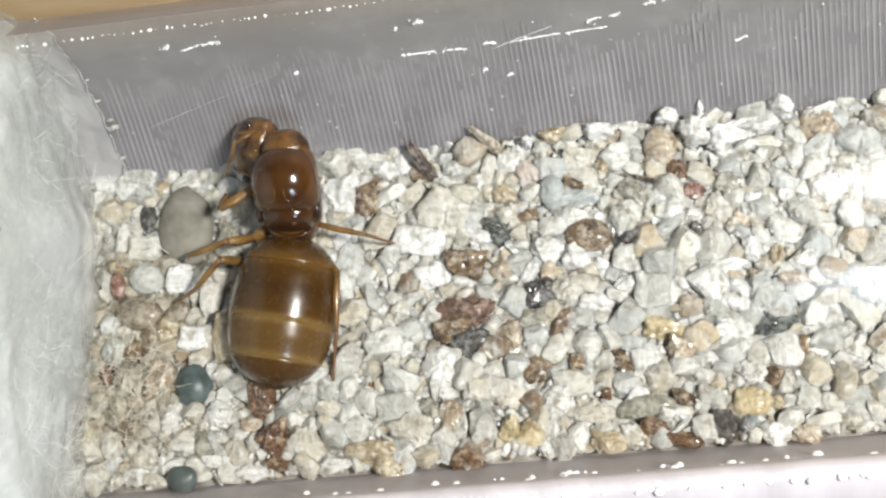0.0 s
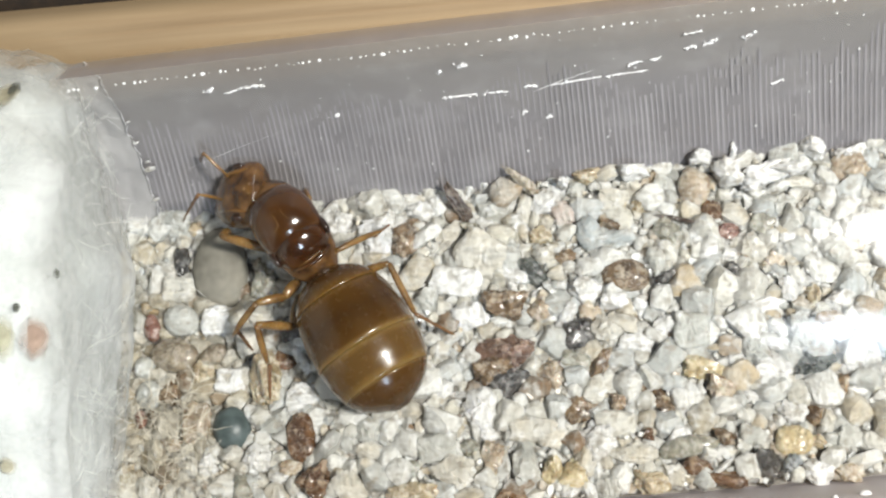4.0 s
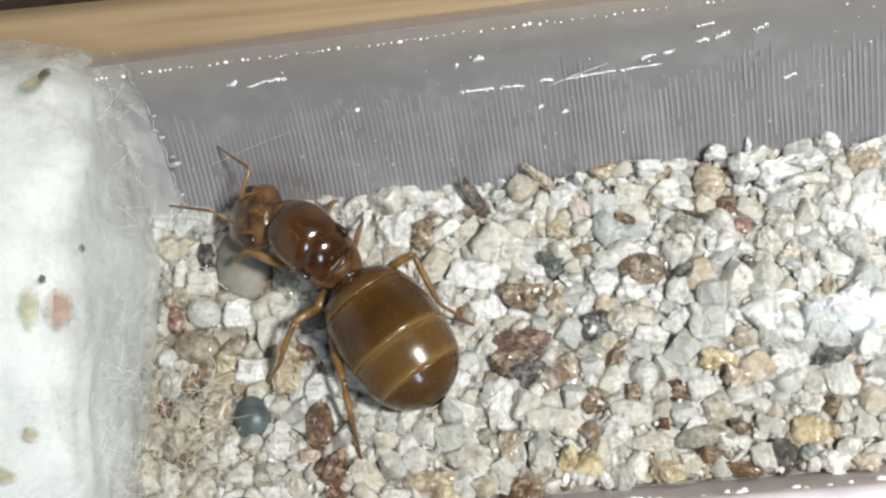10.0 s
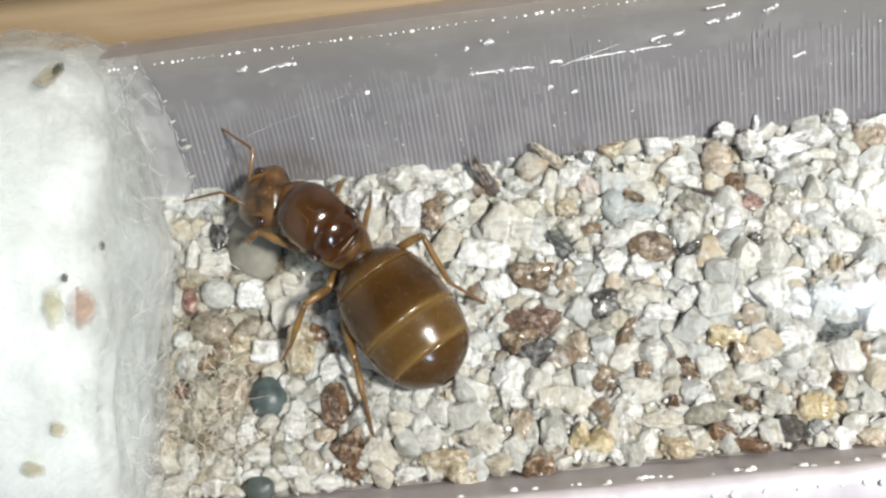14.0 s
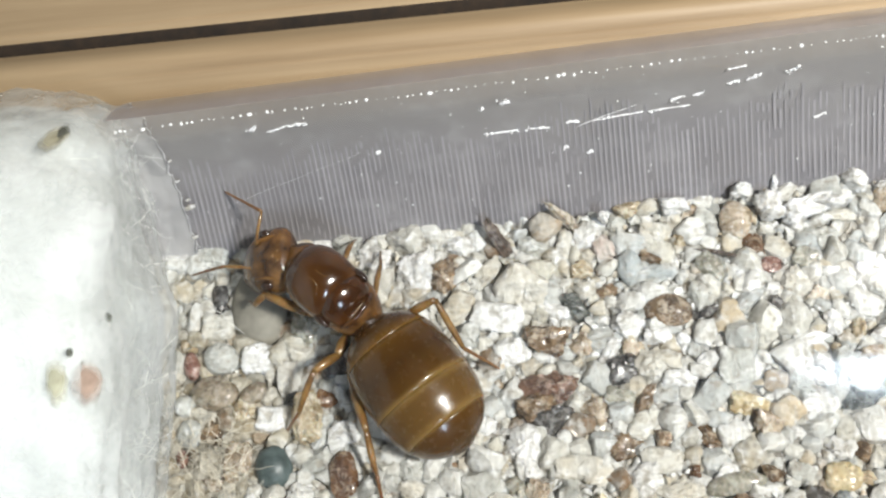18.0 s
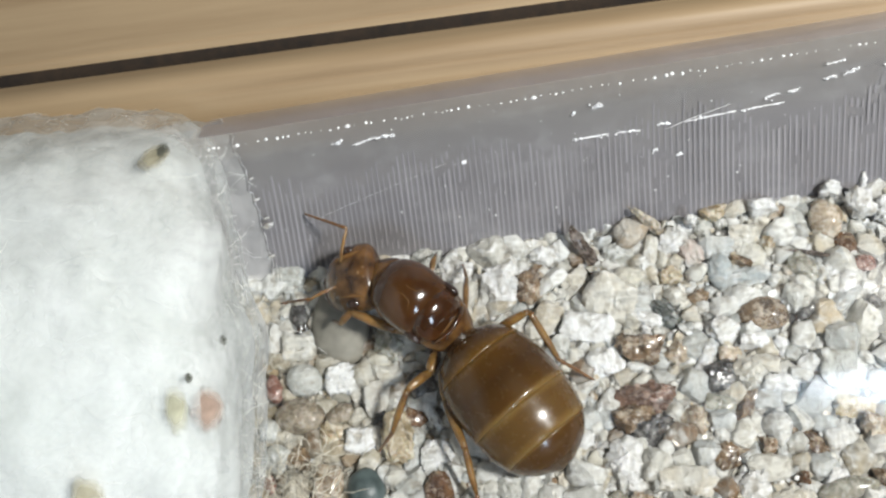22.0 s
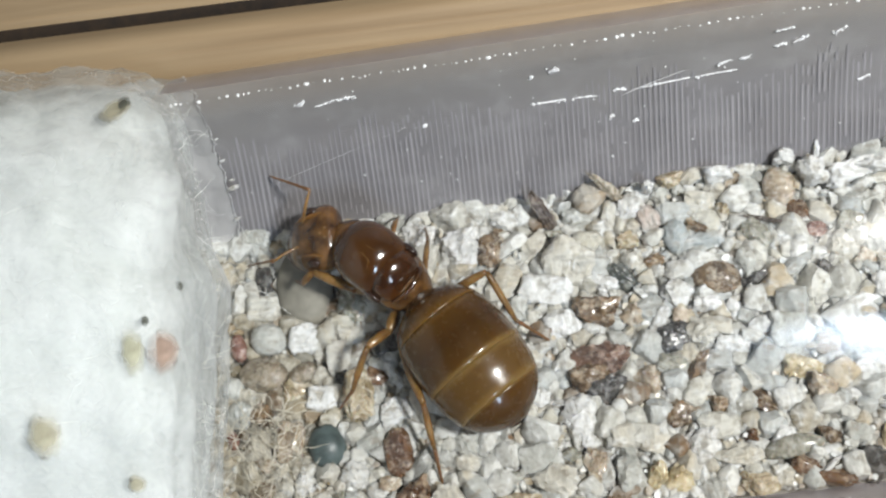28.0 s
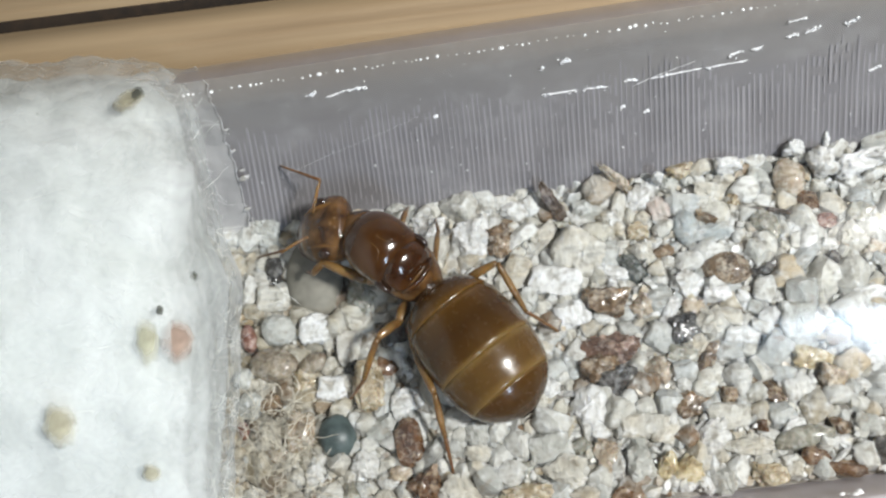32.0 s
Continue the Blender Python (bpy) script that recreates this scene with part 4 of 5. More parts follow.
mark("tip_grain", 2.29, 3.03, 0.35, 0.21, -5, "gold", "c", "golden tan grain with a white cap")
mark("grain", 1.90, 2.66, 0.27, 0.33, -5, "clear", "c")
mark("grain", 2.36, 2.70, 0.22, 0.25, -5, "clear", "c")
mark("white_tuft", 1.55, 2.85, 0.18, 0.17, -5, "white", "c", "frayed white mica grain at the wall")
mark("white_tuft", 3.39, 2.96, 0.40, 0.21, -11, "white", "c", "frayed white mica grain at the wall")
mark("grain", 3.23, 2.59, 0.30, 0.22, -5, "cream", "c")
mark("tan_grain", 3.97, 2.82, 0.21, 0.22, -5, "tan", "c", "small tan grain at the wall")
mark("grain", 4.19, 2.53, 0.27, 0.30, -5, "clear", "c")
mark("tan_pebble", 4.89, 2.38, 0.42, 0.52, -5, "tan", "p", "rounded tan grain standing at the wall")
mark("white_tuft", 5.16, 3.10, 0.31, 0.18, -5, "white", "c", "frayed white mica grain on a tan one")
mark("grain", 0.98, 2.38, 0.42, 0.34, -5, "white", "c")
mark("pink_grain", 1.54, 2.08, 0.27, 0.42, 5, "pink", "c", "pale pinkish grain near the wall")
mark("grain", 2.83, 2.25, 0.46, 0.40, -5, "cream", "c")
mark("brown_grain", 2.58, 1.70, 0.35, 0.27, -30, "brown", "c", "brown broken grain near the wall")
mark("ochre_grain", 3.45, 2.04, 0.19, 0.22, -5, "gold", "c", "small ochre orange grain")
mark("blue_grey_grain", 2.05, 1.44, 0.34, 0.48, 5, "bluish", "p", "smooth pale blue grey grain")
mark("olive_grain", 4.00, 1.27, 0.44, 0.26, -53, "olive", "c", "olive translucent mica chip")
mark("grain", 3.59, 0.48, 0.25, 0.39, -5, "clear", "c")
mark("glitter_grain", 0.82, 1.49, 0.38, 0.22, -5, "gold", "c", "small golden glittering mica flake")
mark("grain", 0.82, 0.96, 0.28, 0.26, -5, "cream", "c")
mark("brown_grain", 1.39, 0.89, 0.31, 0.18, -5, "brown", "c", "small glinting brown grain")
mark("grey_grain", 2.75, 1.20, 0.53, 0.28, -5, "bluish", "c", "blue grey broken grain")
mark("brown_oval", 2.83, 0.23, 0.64, 0.42, -15, "brown", "p", "oval brown seed-like grain")
mark("dark_sliver", 3.76, 0.09, 0.55, 0.16, 13, "black", "c", "curved dark sliver beside an oval grain")
mark("grain", 1.78, -0.08, 0.45, 0.37, -5, "white", "c")
mark("grain", 3.07, -0.59, 0.19, 0.19, -5, "white", "c")
mark("grain", 2.47, -0.40, 0.34, 0.23, -5, "white", "c")
mark("twig", 4.46, 1.53, 0.67, 0.07, -17, "bark", "c", "thin dark twig on the grains")
mark("dark_grain", 5.18, 1.68, 0.26, 0.34, -5, "rust", "c", "dark brown grain near the wall")
mark("white_tuft", 5.95, 3.23, 0.12, 0.24, -5, "white", "c", "frayed white mica sliver at the wall")
mark("white_tuft", 5.77, 2.56, 0.40, 0.38, -5, "white", "c", "frayed white mica grain at the wall")
mark("white_tuft", 6.64, 2.51, 0.68, 0.29, 13, "white", "c", "long frayed white mica grain at the wall")
mark("white_tuft", 7.39, 2.55, 0.50, 0.19, -5, "white", "c", "frayed white mica grain at the wall")
mark("white_tuft", 7.98, 3.03, 0.29, 0.34, 15, "white", "c", "frayed white mica grain at the wall")
mark("tan_grain", 8.72, 2.47, 0.42, 0.41, -5, "tan", "c", "rough tan grain at the wall")
mark("grain", 7.00, 1.70, 0.39, 0.31, -5, "clear", "c")
mark("grain", 7.55, 2.20, 0.53, 0.16, -10, "cream", "c")
mark("red_grain", 5.61, 1.11, 0.33, 0.19, 15, "red", "c", "pinkish red flat grain")
mark("striped_grain", 6.41, 1.20, 0.30, 0.26, -25, "olive", "l", "brown olive grain with thin layers")
mark("grain", 7.83, 0.75, 0.21, 0.27, -5, "white", "c")
mark("grain", 6.95, 0.70, 0.27, 0.21, -5, "white", "c")
mark("grain", 6.08, 0.56, 0.36, 0.37, -5, "cream", "c")
mark("tan_grain", 6.55, 0.24, 0.30, 0.23, -5, "tan", "c", "pinkish tan grain among white ones")
mark("grain", 8.73, 0.86, 0.44, 0.40, -5, "white", "c")
mark("dark_grain", 5.49, 0.05, 0.20, 0.20, -5, "black", "c", "small dark grey grain")
mark("grain", 8.11, 0.26, 0.44, 0.35, -5, "clear", "c")
mark("striped_grain", 1.48, -1.16, 0.40, 0.37, 0, "black", "l", "dark grey grain with thin layers")
mark("striped_grain", 1.35, -1.83, 0.37, 0.24, -20, "olive", "l", "olive grey grain with thin layers")
mark("brown_grain", 1.88, -2.05, 0.43, 0.25, 47, "brown", "c", "smooth brown grain among cream ones")
mark("brown_grain", 2.21, -2.91, 0.24, 0.25, -5, "brown", "c", "small brown grain among cream ones")
mark("brown_grain", 1.34, -3.03, 0.46, 0.29, -15, "brown", "c", "brown chip with a pale edge")
mark("brown_grain", 3.23, -2.87, 0.50, 0.21, -43, "brown", "c", "long brown glittering mica grain")
mark("grain", 2.19, -1.18, 0.37, 0.35, -5, "cream", "c")
mark("grain", 1.88, -0.68, 0.27, 0.29, -5, "tan", "c")
mark("grain", 1.20, -0.77, 0.26, 0.43, -20, "white", "c")
mark("ochre_grain", 4.29, -2.22, 0.51, 0.28, -9, "ochre", "c", "long ochre grain among white ones")
mark("grain", 2.86, -1.54, 0.37, 0.27, -5, "white", "c")
mark("grain", 3.69, -1.13, 0.30, 0.27, -5, "white", "c")
mark("grain", 4.21, -1.33, 0.44, 0.46, -5, "clear", "l")
mark("grain", 2.64, -2.21, 0.18, 0.21, -5, "white", "c")
mark("glitter_grain", 4.73, -2.81, 0.44, 0.38, -5, "tan", "c", "brownish glittering mica grain")
mark("ochre_grain", 7.32, -0.76, 0.20, 0.32, -5, "gold", "c", "small ochre orange mica grain")
mark("grain", 7.87, -0.91, 0.32, 0.29, -5, "white", "c")
mark("grain", 6.03, -0.85, 0.44, 0.28, -5, "white", "c")
mark("grain", 6.70, -0.57, 0.27, 0.31, -5, "white", "c")
mark("dark_arc", 7.01, -2.43, 0.63, 0.25, 5, "dgreen", "c", "dark grey green curved mica flake")
mark("grain", 6.07, -2.45, 0.43, 0.34, -5, "white", "c")
mark("grain", 6.37, -1.94, 0.37, 0.15, -20, "white", "c")
mark("grain", 5.62, -1.98, 0.32, 0.36, -5, "clear", "c")
mark("brown_grain", 7.49, -3.01, 0.22, 0.34, -15, "brown", "c", "smooth brown upright grain")
mark("grain", 7.81, -3.18, 0.23, 0.19, -5, "white", "c")
mark("blue_grey_grain", 7.96, -1.92, 0.21, 0.19, 35, "slate", "c", "small slate blue grain")
mark("grain", 7.63, -1.38, 0.44, 0.17, -10, "tan", "c")
mark("grain", 6.78, -1.58, 0.37, 0.36, -5, "clear", "c")
mark("white_flake", 1.63, -3.74, 0.55, 0.37, 30, "white", "c", "angular bright white flake")
mark("grain", 0.52, -3.58, 0.50, 0.25, -5, "cream", "c")
mark("olive_grain", 3.70, -4.10, 0.73, 0.26, 8, "olive", "p", "long smooth olive grey grain")
mark("grain", 3.48, -3.86, 0.30, 0.19, 30, "white", "c")
mark("brown_grain", 4.63, -3.97, 0.36, 0.18, -40, "brown", "c", "reddish brown mica splinter")
mark("grain", 5.25, -3.97, 0.31, 0.27, -5, "clear", "c")
mark("ochre_block", 6.16, -4.17, 0.42, 0.32, -5, "ochre", "l", "blocky ochre layered grain")
mark("glitter_grain", 6.77, -4.25, 0.25, 0.19, -5, "gold", "c", "small golden glittering mica flake")
mark("grain", 7.50, -4.24, 0.31, 0.27, -5, "clear", "c")
mark("dark_grain", 5.46, -4.71, 0.39, 0.35, -5, "black", "c", "dark glossy glittering round grain")
mark("grey_grain", 5.98, -4.68, 0.23, 0.28, -5, "slate", "c", "dark grey green grain beside a black one")
mark("grain", 6.56, -4.97, 0.38, 0.24, -5, "white", "c")
mark("tan_grain", 7.26, -5.01, 0.37, 0.25, -5, "tan", "c", "pinkish tan grain at the tube wall")
mark("dark_grain", 3.90, -4.57, 0.32, 0.20, -20, "rust", "c", "dark brown grain at the tube wall")
mark("dark_grain", 4.45, -4.91, 0.40, 0.20, -5, "rust", "c", "blackish brown grain at the tube wall")
mark("grain", 4.47, -4.62, 0.32, 0.09, 37, "white", "c")
mark("glitter_grain", 2.80, -4.82, 0.36, 0.30, -5, "gold", "c", "golden glittering mica grain at the tube wall")
mark("grain", 3.35, -4.71, 0.31, 0.30, -5, "cream", "c")
mark("grain", 2.42, -4.17, 0.53, 0.28, 0, "cream", "c")
mark("ochre_grain", 0.49, -4.39, 0.23, 0.33, -5, "ochre", "c", "pale ochre grain beside its like")
mark("ochre_grain", 0.98, -4.44, 0.29, 0.38, -5, "ochre", "c", "pale ochre grain beside its like")
mark("grain", 0.84, -4.88, 0.28, 0.13, -5, "white", "c")
mark("grain", 1.79, -4.83, 0.31, 0.32, -5, "clear", "c")
mark("grain", 6.27, -3.50, 0.35, 0.23, -5, "white", "c")
mark("brown_grain", 6.77, -3.63, 0.22, 0.24, -5, "brown", "c", "small brown grain among white ones")
mark("grain", 7.01, -3.74, 0.19, 0.32, -5, "cream", "c")
mark("brown_grain", 2.81, -3.74, 0.15, 0.15, -5, "rust", "c", "tiny red brown grain")
mark("grey_pebble", -7.52, 1.52, 0.73, 1.10, -4, "grey", "p", "smooth grey rounded pebble lying on the grains")
mark("pale_block", -8.70, 2.98, 0.42, 0.44, 5, "clear", "c", "pale translucent block at the wall")
mark("white_flake", -7.05, 3.35, 0.58, 0.26, 5, "white", "c", "bright white flake at the wall")
mark("layered_grain", -8.60, 1.75, 0.22, 0.44, 0, "black", "l", "thin dark flaky mica beside a grey pebble")
mark("grain", -5.9, 3.0, 0.45, 0.36, 10, "white", "c")
mark("grain", -3.35, 2.15, 0.46, 0.42, 0, "white", "c")
mark("grain", -4.35, 2.45, 0.42, 0.40, 0, "white", "c")
mark("grain", -5.2, 2.9, 0.40, 0.34, 0, "clear", "c")
mark("grain", -6.35, 1.0, 0.42, 0.50, 0, "olive", "c")
mark("grain", 8.9, 2.75, 0.45, 0.36, 5, "white", "c")


for name, obs in ALIKE.items():
    if len(obs) > 1:
        for ob in obs:
            tagged(ob, group=name.replace("_", " ") + "s on the bed")


def clear_of_marked(x, y, r):
    for mx, my, a, b, turn in MARKED:
        dx, dy = x - mx, y - my
        if abs(dx) > 1.6 or abs(dy) > 1.6:
            continue
        u, v = dx * math.cos(turn) + dy * math.sin(turn), dy * math.cos(turn) - dx * math.sin(turn)
        if (u / (0.78 * a + 0.45 * r)) ** 2 + (v / (0.78 * b + 0.45 * r)) ** 2 < 1.0:
            return False
    return True


def bed_limit(x):
    return 3.08 + 0.5 * noise.noise(Vector((x * 0.6, 0.5, 7))) + (0.25 if x < -6 else 0.0)


rng = random.Random(5)
placed, cells = [], {}
for r0, r1, tries, close in ((0.28, 0.42, 1500, 0.76), (0.15, 0.28, 12000, 0.64), (0.07, 0.15, 30000, 0.56)):
    for _ in range(tries):
        x, y, r = rng.uniform(-10.6, 14.5), rng.uniform(-5.08, 3.6), rng.uniform(r0, r1)
        y = max(y, -5.06 + 0.8 * r + 0.12 * noise.noise(Vector((x * 1.5, 2, 2))))
        if y > bed_limit(x) or not clear_of_marked(x, y, r):
            continue
        cx, cy = int(x // 1.2), int(y // 1.2)
        if all((x - a) ** 2 + (y - b) ** 2 > (close * (r + c)) ** 2 for i in (-1, 0, 1) for j in (-1, 0, 1) for a, b, c in cells.get((cx + i, cy + j), ())):
            cells.setdefault((cx, cy), []).append((x, y, r))
            placed.append((x, y, r))

singles, joined = [], []
for p in placed:
    (singles if p[2] > 0.15 and -9.5 < p[0] < 2.0 and len(singles) < 200 else joined).append(p)


def heap(x, y):
    near = max(0.0, 1.0 - (bed_limit(x) - y) / 0.5)
    return near * 0.38 * max(0.0, 0.25 + noise.noise(Vector((x * 2.3, y * 1.5, 6))))


def grain_turn(rng):
    return Euler((rng.gauss(0, 0.3), rng.gauss(0, 0.3), rng.uniform(0, 6.28)))


verts, faces, base = [], [], 0
for x, y, r in joined:
    v, f = ARRAYS[rng.randrange(len(SHAPES)) if r > 0.15 else len(SHAPES) + rng.randrange(len(SMALL))]
    rot = np.array(grain_turn(rng).to_matrix())
    scale = r * np.array((rng.uniform(1.0, 1.4), rng.uniform(0.75, 1.1), rng.uniform(0.7, 1.0)))
    z = sand_height(x, y) - 0.08 + (0.3 * r if r > 0.15 else rng.uniform(-0.02, 0.10)) + rng.uniform(-0.04, 0.06) + heap(x, y)
    verts.append((v * scale) @ rot.T + (x, y, z))
    faces += [tuple(i + base for i in q) for q in f]
    base += len(v)
me = mesh_from(np.concatenate(verts).tolist(), faces, "grains")
ob = part_of("grains", me, M["grains"], bed, "smaller cream, tan and grey mica grains", sharp=36)
ob["kind"] = "stuff"
for me in SHAPES:
    me.transform(Matrix.Scale(MM, 4))
    me.materials.append(M["grain"])
    me.polygons.foreach_set("use_smooth", [True] * len(me.polygons))
    me.set_sharp_from_angle(angle=radians(36))
for x, y, r in singles:
    ob = new("grain", SHAPES[rng.randrange(len(SHAPES))])
    ob.parent = bed
    z = sand_height(x, y) - 0.08 + 0.2 * r + rng.uniform(-0.05, 0.08) + heap(x, y)
    ob.matrix_basis = Matrix.LocRotScale(Vector((x, y, z)) * MM, grain_turn(rng), Vector((r * rng.uniform(1.0, 1.4), r * rng.uniform(0.75, 1.1), r * rng.uniform(0.7, 1.0))))

# thin glinting flakes strewn over the bed
rng = random.Random(31)
verts, faces = [], []
for _ in range(1100):
    x, y = rng.uniform(-9.9, 14), rng.uniform(-5.05, 3.2)
    z = sand_height(x, y) + rng.uniform(0.02, 0.17)
    turn = Euler((rng.gauss(0, 0.35), rng.gauss(0, 0.35), rng.uniform(0, 6.3))).to_matrix()
    r, n = rng.choice((0.05, 0.06, 0.08, 0.1, 0.13)), rng.randint(4, 6)
    ring = [(r * rng.uniform(0.7, 1.2) * math.cos(6.283 * k / n), r * rng.uniform(0.5, 0.9) * math.sin(6.283 * k / n)) for k in range(n)]
    n0 = len(verts)
    verts += [turn @ Vector((p, q, 0.02)) + Vector((x, y, z)) for p, q in ring] + [turn @ Vector((0.9 * p, 0.9 * q, -0.035)) + Vector((x, y, z)) for p, q in ring]
    faces.append(tuple(range(n0, n0 + n)))
    faces.append(tuple(reversed(range(n0 + n, n0 + 2 * n))))
    faces += [(n0 + k, n0 + n + k, n0 + n + (k + 1) % n, n0 + (k + 1) % n) for k in range(n)]
ob = part_of("flake", mesh_from(verts, faces, "flake"), M["flake"], bed, "thin glinting mica flakes", smooth=False)
ob["kind"] = "stuff"


def pale_threads(rng):
    return Vector((rng.uniform(-9.2, -8.2), rng.uniform(0.8, 3.2), rng.uniform(3.3, 4.6))), Vector((rng.gauss(0, 1), rng.gauss(0, 1), rng.gauss(0, 0.3))).normalized()


tagged(part_of("fibre_tangle", hairs(9, pale_threads, 1.4, 0.007, 0.45, 9), M["fibre"]), "few pale threads between the film and the pebbles", "fibres", kind="stuff")

# ---- specks caught in the cotton, placed along sight lines and shifted towards the lens ----
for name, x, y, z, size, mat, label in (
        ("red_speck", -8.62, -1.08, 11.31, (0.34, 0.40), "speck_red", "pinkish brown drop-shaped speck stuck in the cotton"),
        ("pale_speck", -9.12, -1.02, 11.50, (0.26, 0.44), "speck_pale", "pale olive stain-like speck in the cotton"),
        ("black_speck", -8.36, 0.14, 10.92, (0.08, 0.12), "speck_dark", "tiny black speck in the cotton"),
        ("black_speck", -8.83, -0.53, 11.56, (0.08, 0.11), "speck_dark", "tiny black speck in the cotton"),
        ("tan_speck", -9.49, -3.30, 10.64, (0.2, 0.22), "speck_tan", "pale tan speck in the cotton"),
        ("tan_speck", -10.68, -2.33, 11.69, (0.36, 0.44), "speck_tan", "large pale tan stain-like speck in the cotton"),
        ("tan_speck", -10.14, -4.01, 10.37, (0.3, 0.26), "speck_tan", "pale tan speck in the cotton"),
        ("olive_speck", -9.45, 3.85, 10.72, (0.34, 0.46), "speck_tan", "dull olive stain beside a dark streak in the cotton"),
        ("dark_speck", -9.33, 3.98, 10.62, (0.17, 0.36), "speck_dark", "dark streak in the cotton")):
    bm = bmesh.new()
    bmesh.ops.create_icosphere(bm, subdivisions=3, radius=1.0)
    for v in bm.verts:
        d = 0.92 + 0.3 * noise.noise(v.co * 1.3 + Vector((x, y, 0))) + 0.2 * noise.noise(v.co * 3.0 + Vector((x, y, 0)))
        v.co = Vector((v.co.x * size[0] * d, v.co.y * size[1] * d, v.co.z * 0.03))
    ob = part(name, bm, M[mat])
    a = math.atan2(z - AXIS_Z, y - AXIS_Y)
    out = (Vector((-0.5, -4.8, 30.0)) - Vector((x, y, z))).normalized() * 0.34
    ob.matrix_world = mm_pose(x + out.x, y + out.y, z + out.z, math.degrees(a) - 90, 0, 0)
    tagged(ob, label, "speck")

# ---- the ant ----
# rows: seconds, thorax x, y, heading, head's turn, gaster's turn, pitch
ANT = [(0.0, -4.31, 1.72, 87, 84, -11, -24), (0.5, -4.50, 1.74, 91, 84, -10, -22), (1.0, -4.70, 1.78, 97, 84, -9, -18), (1.5, -4.80, 1.84, 108, 70, -9, -8), (2.0, -4.90, 1.86, 115, 66, -11, -2), (3.0, -5.12, 1.95, 118, 60, -4, 2),
       (4.5, -5.22, 1.90, 123, 54, -6, 4), (6.0, -5.25, 1.80, 128, 52, -10, 4), (7.0, -5.34, 1.45, 136, 62, -10, 4), (8.0, -5.44, 1.27, 142, 62, -12, 4), (9.0, -5.27, 1.44, 134, 46, -13, 4),
       (10.0, -5.26, 1.40, 134, 44, -13, 4), (13.0, -5.33, 1.44, 134, 44, -13, 4), (20.0, -5.33, 1.42, 134, 47, -12, 4), (24.0, -5.34, 1.42, 134, 46, -13, 4), (32.0, -5.36, 1.42, 134, 45, -13, 4)]
THORAX_Z = 4.75


def ant_pose(row):
    return mm_pose(row[1], row[2], THORAX_Z, 0, row[6], row[3])


ant = tagged(empty("ant", ant_pose(ANT[-3])), "amber brown queen ant with a large banded gaster", "ant")
REST = mm_pose(-5.33, 1.42, THORAX_Z, 0, 4, 134)


def local(p):
    """A place in the tube, as the resting ant sees it, in millimetres."""
    return (REST.inverted() @ (Vector(p) * MM)) / MM


body = part("thorax", loft(smooth_rings([
    (1.2, -0.2, 0.30, 0.28, 0.35), (1.05, -0.18, 0.52, 0.42, 0.5), (0.7, -0.15, 0.72, 0.6, 0.7), (0.1, -0.12, 0.78, 0.66, 0.75),
    (-0.5, -0.16, 0.76, 0.62, 0.72), (-0.9, -0.24, 0.66, 0.48, 0.6), (-1.2, -0.36, 0.48, 0.36, 0.42), (-1.45, -0.48, 0.25, 0.2, 0.2)], 5), 40), M["head"], ant, "glossy red brown thorax")
part("scutum", loft(smooth_rings([(1.18, 0.0, 0.05, 0.05, 0.05), (1.1, 0.06, 0.36, 0.26, 0.2), (0.94, 0.12, 0.60, 0.44, 0.3), (0.65, 0.16, 0.75, 0.61, 0.4), (0.3, 0.18, 0.81, 0.67, 0.4), (0.0, 0.17, 0.80, 0.64, 0.4),
    (-0.25, 0.14, 0.77, 0.56, 0.3), (-0.4, 0.09, 0.66, 0.42, 0.2), (-0.5, 0.0, 0.1, 0.1, 0.05)], 5), 44), M["scutum"], body, "glossy amber red dome with pale seams")
part("scutellum", loft(smooth_rings([(-0.1, 0.05, 0.1, 0.1, 0.05), (-0.16, 0.1, 0.5, 0.42, 0.2), (-0.4, 0.12, 0.67, 0.53, 0.3), (-0.62, 0.08, 0.66, 0.50, 0.3), (-0.82, 0.0, 0.58, 0.40, 0.3), (-0.98, -0.1, 0.38, 0.22, 0.2), (-1.06, -0.2, 0.06, 0.05, 0.05)], 5), 40), M["thorax"], body, "glossy dark red rear dome")
part("back_ridge", tube_mesh([(-0.9, -0.55, 0.1), (-1.02, -0.3, 0.18), (-1.06, 0.0, 0.2), (-1.02, 0.3, 0.18), (-0.9, 0.55, 0.1)], [0.03, 0.06, 0.07, 0.06, 0.03], 8), M["scutum"], body)
part("collar", loft(smooth_rings([(1.5, -0.22, 0.26, 0.2, 0.2), (1.38, -0.24, 0.42, 0.30, 0.4), (1.15, -0.2, 0.58, 0.42, 0.55), (0.95, -0.2, 0.6, 0.42, 0.6)], 4), 28), M["head"], body, "amber collar behind the head")
for side in (1, -1):
    bm = bmesh.new()
    bmesh.ops.create_icosphere(bm, subdivisions=3, radius=1.0, matrix=Matrix.Translation((-0.42, side * 0.72, 0.16)) @ Matrix.Diagonal((0.26, 0.10, 0.16, 1)))
    part("wing_scar", bm, M["eye"], body, "dark wing scar")
    bm = tube_mesh([(0.75, side * 0.34, 0.665), (0.5, side * 0.22, 0.775), (0.22, side * 0.10, 0.845), (0.0, side * 0.14, 0.805), (-0.1, side * 0.36, 0.70), (-0.12, side * 0.6, 0.50)], [0.004, 0.012, 0.015, 0.015, 0.012, 0.004], 6)
    part("suture", bm, M["seam"], body, "fine pale amber seam")

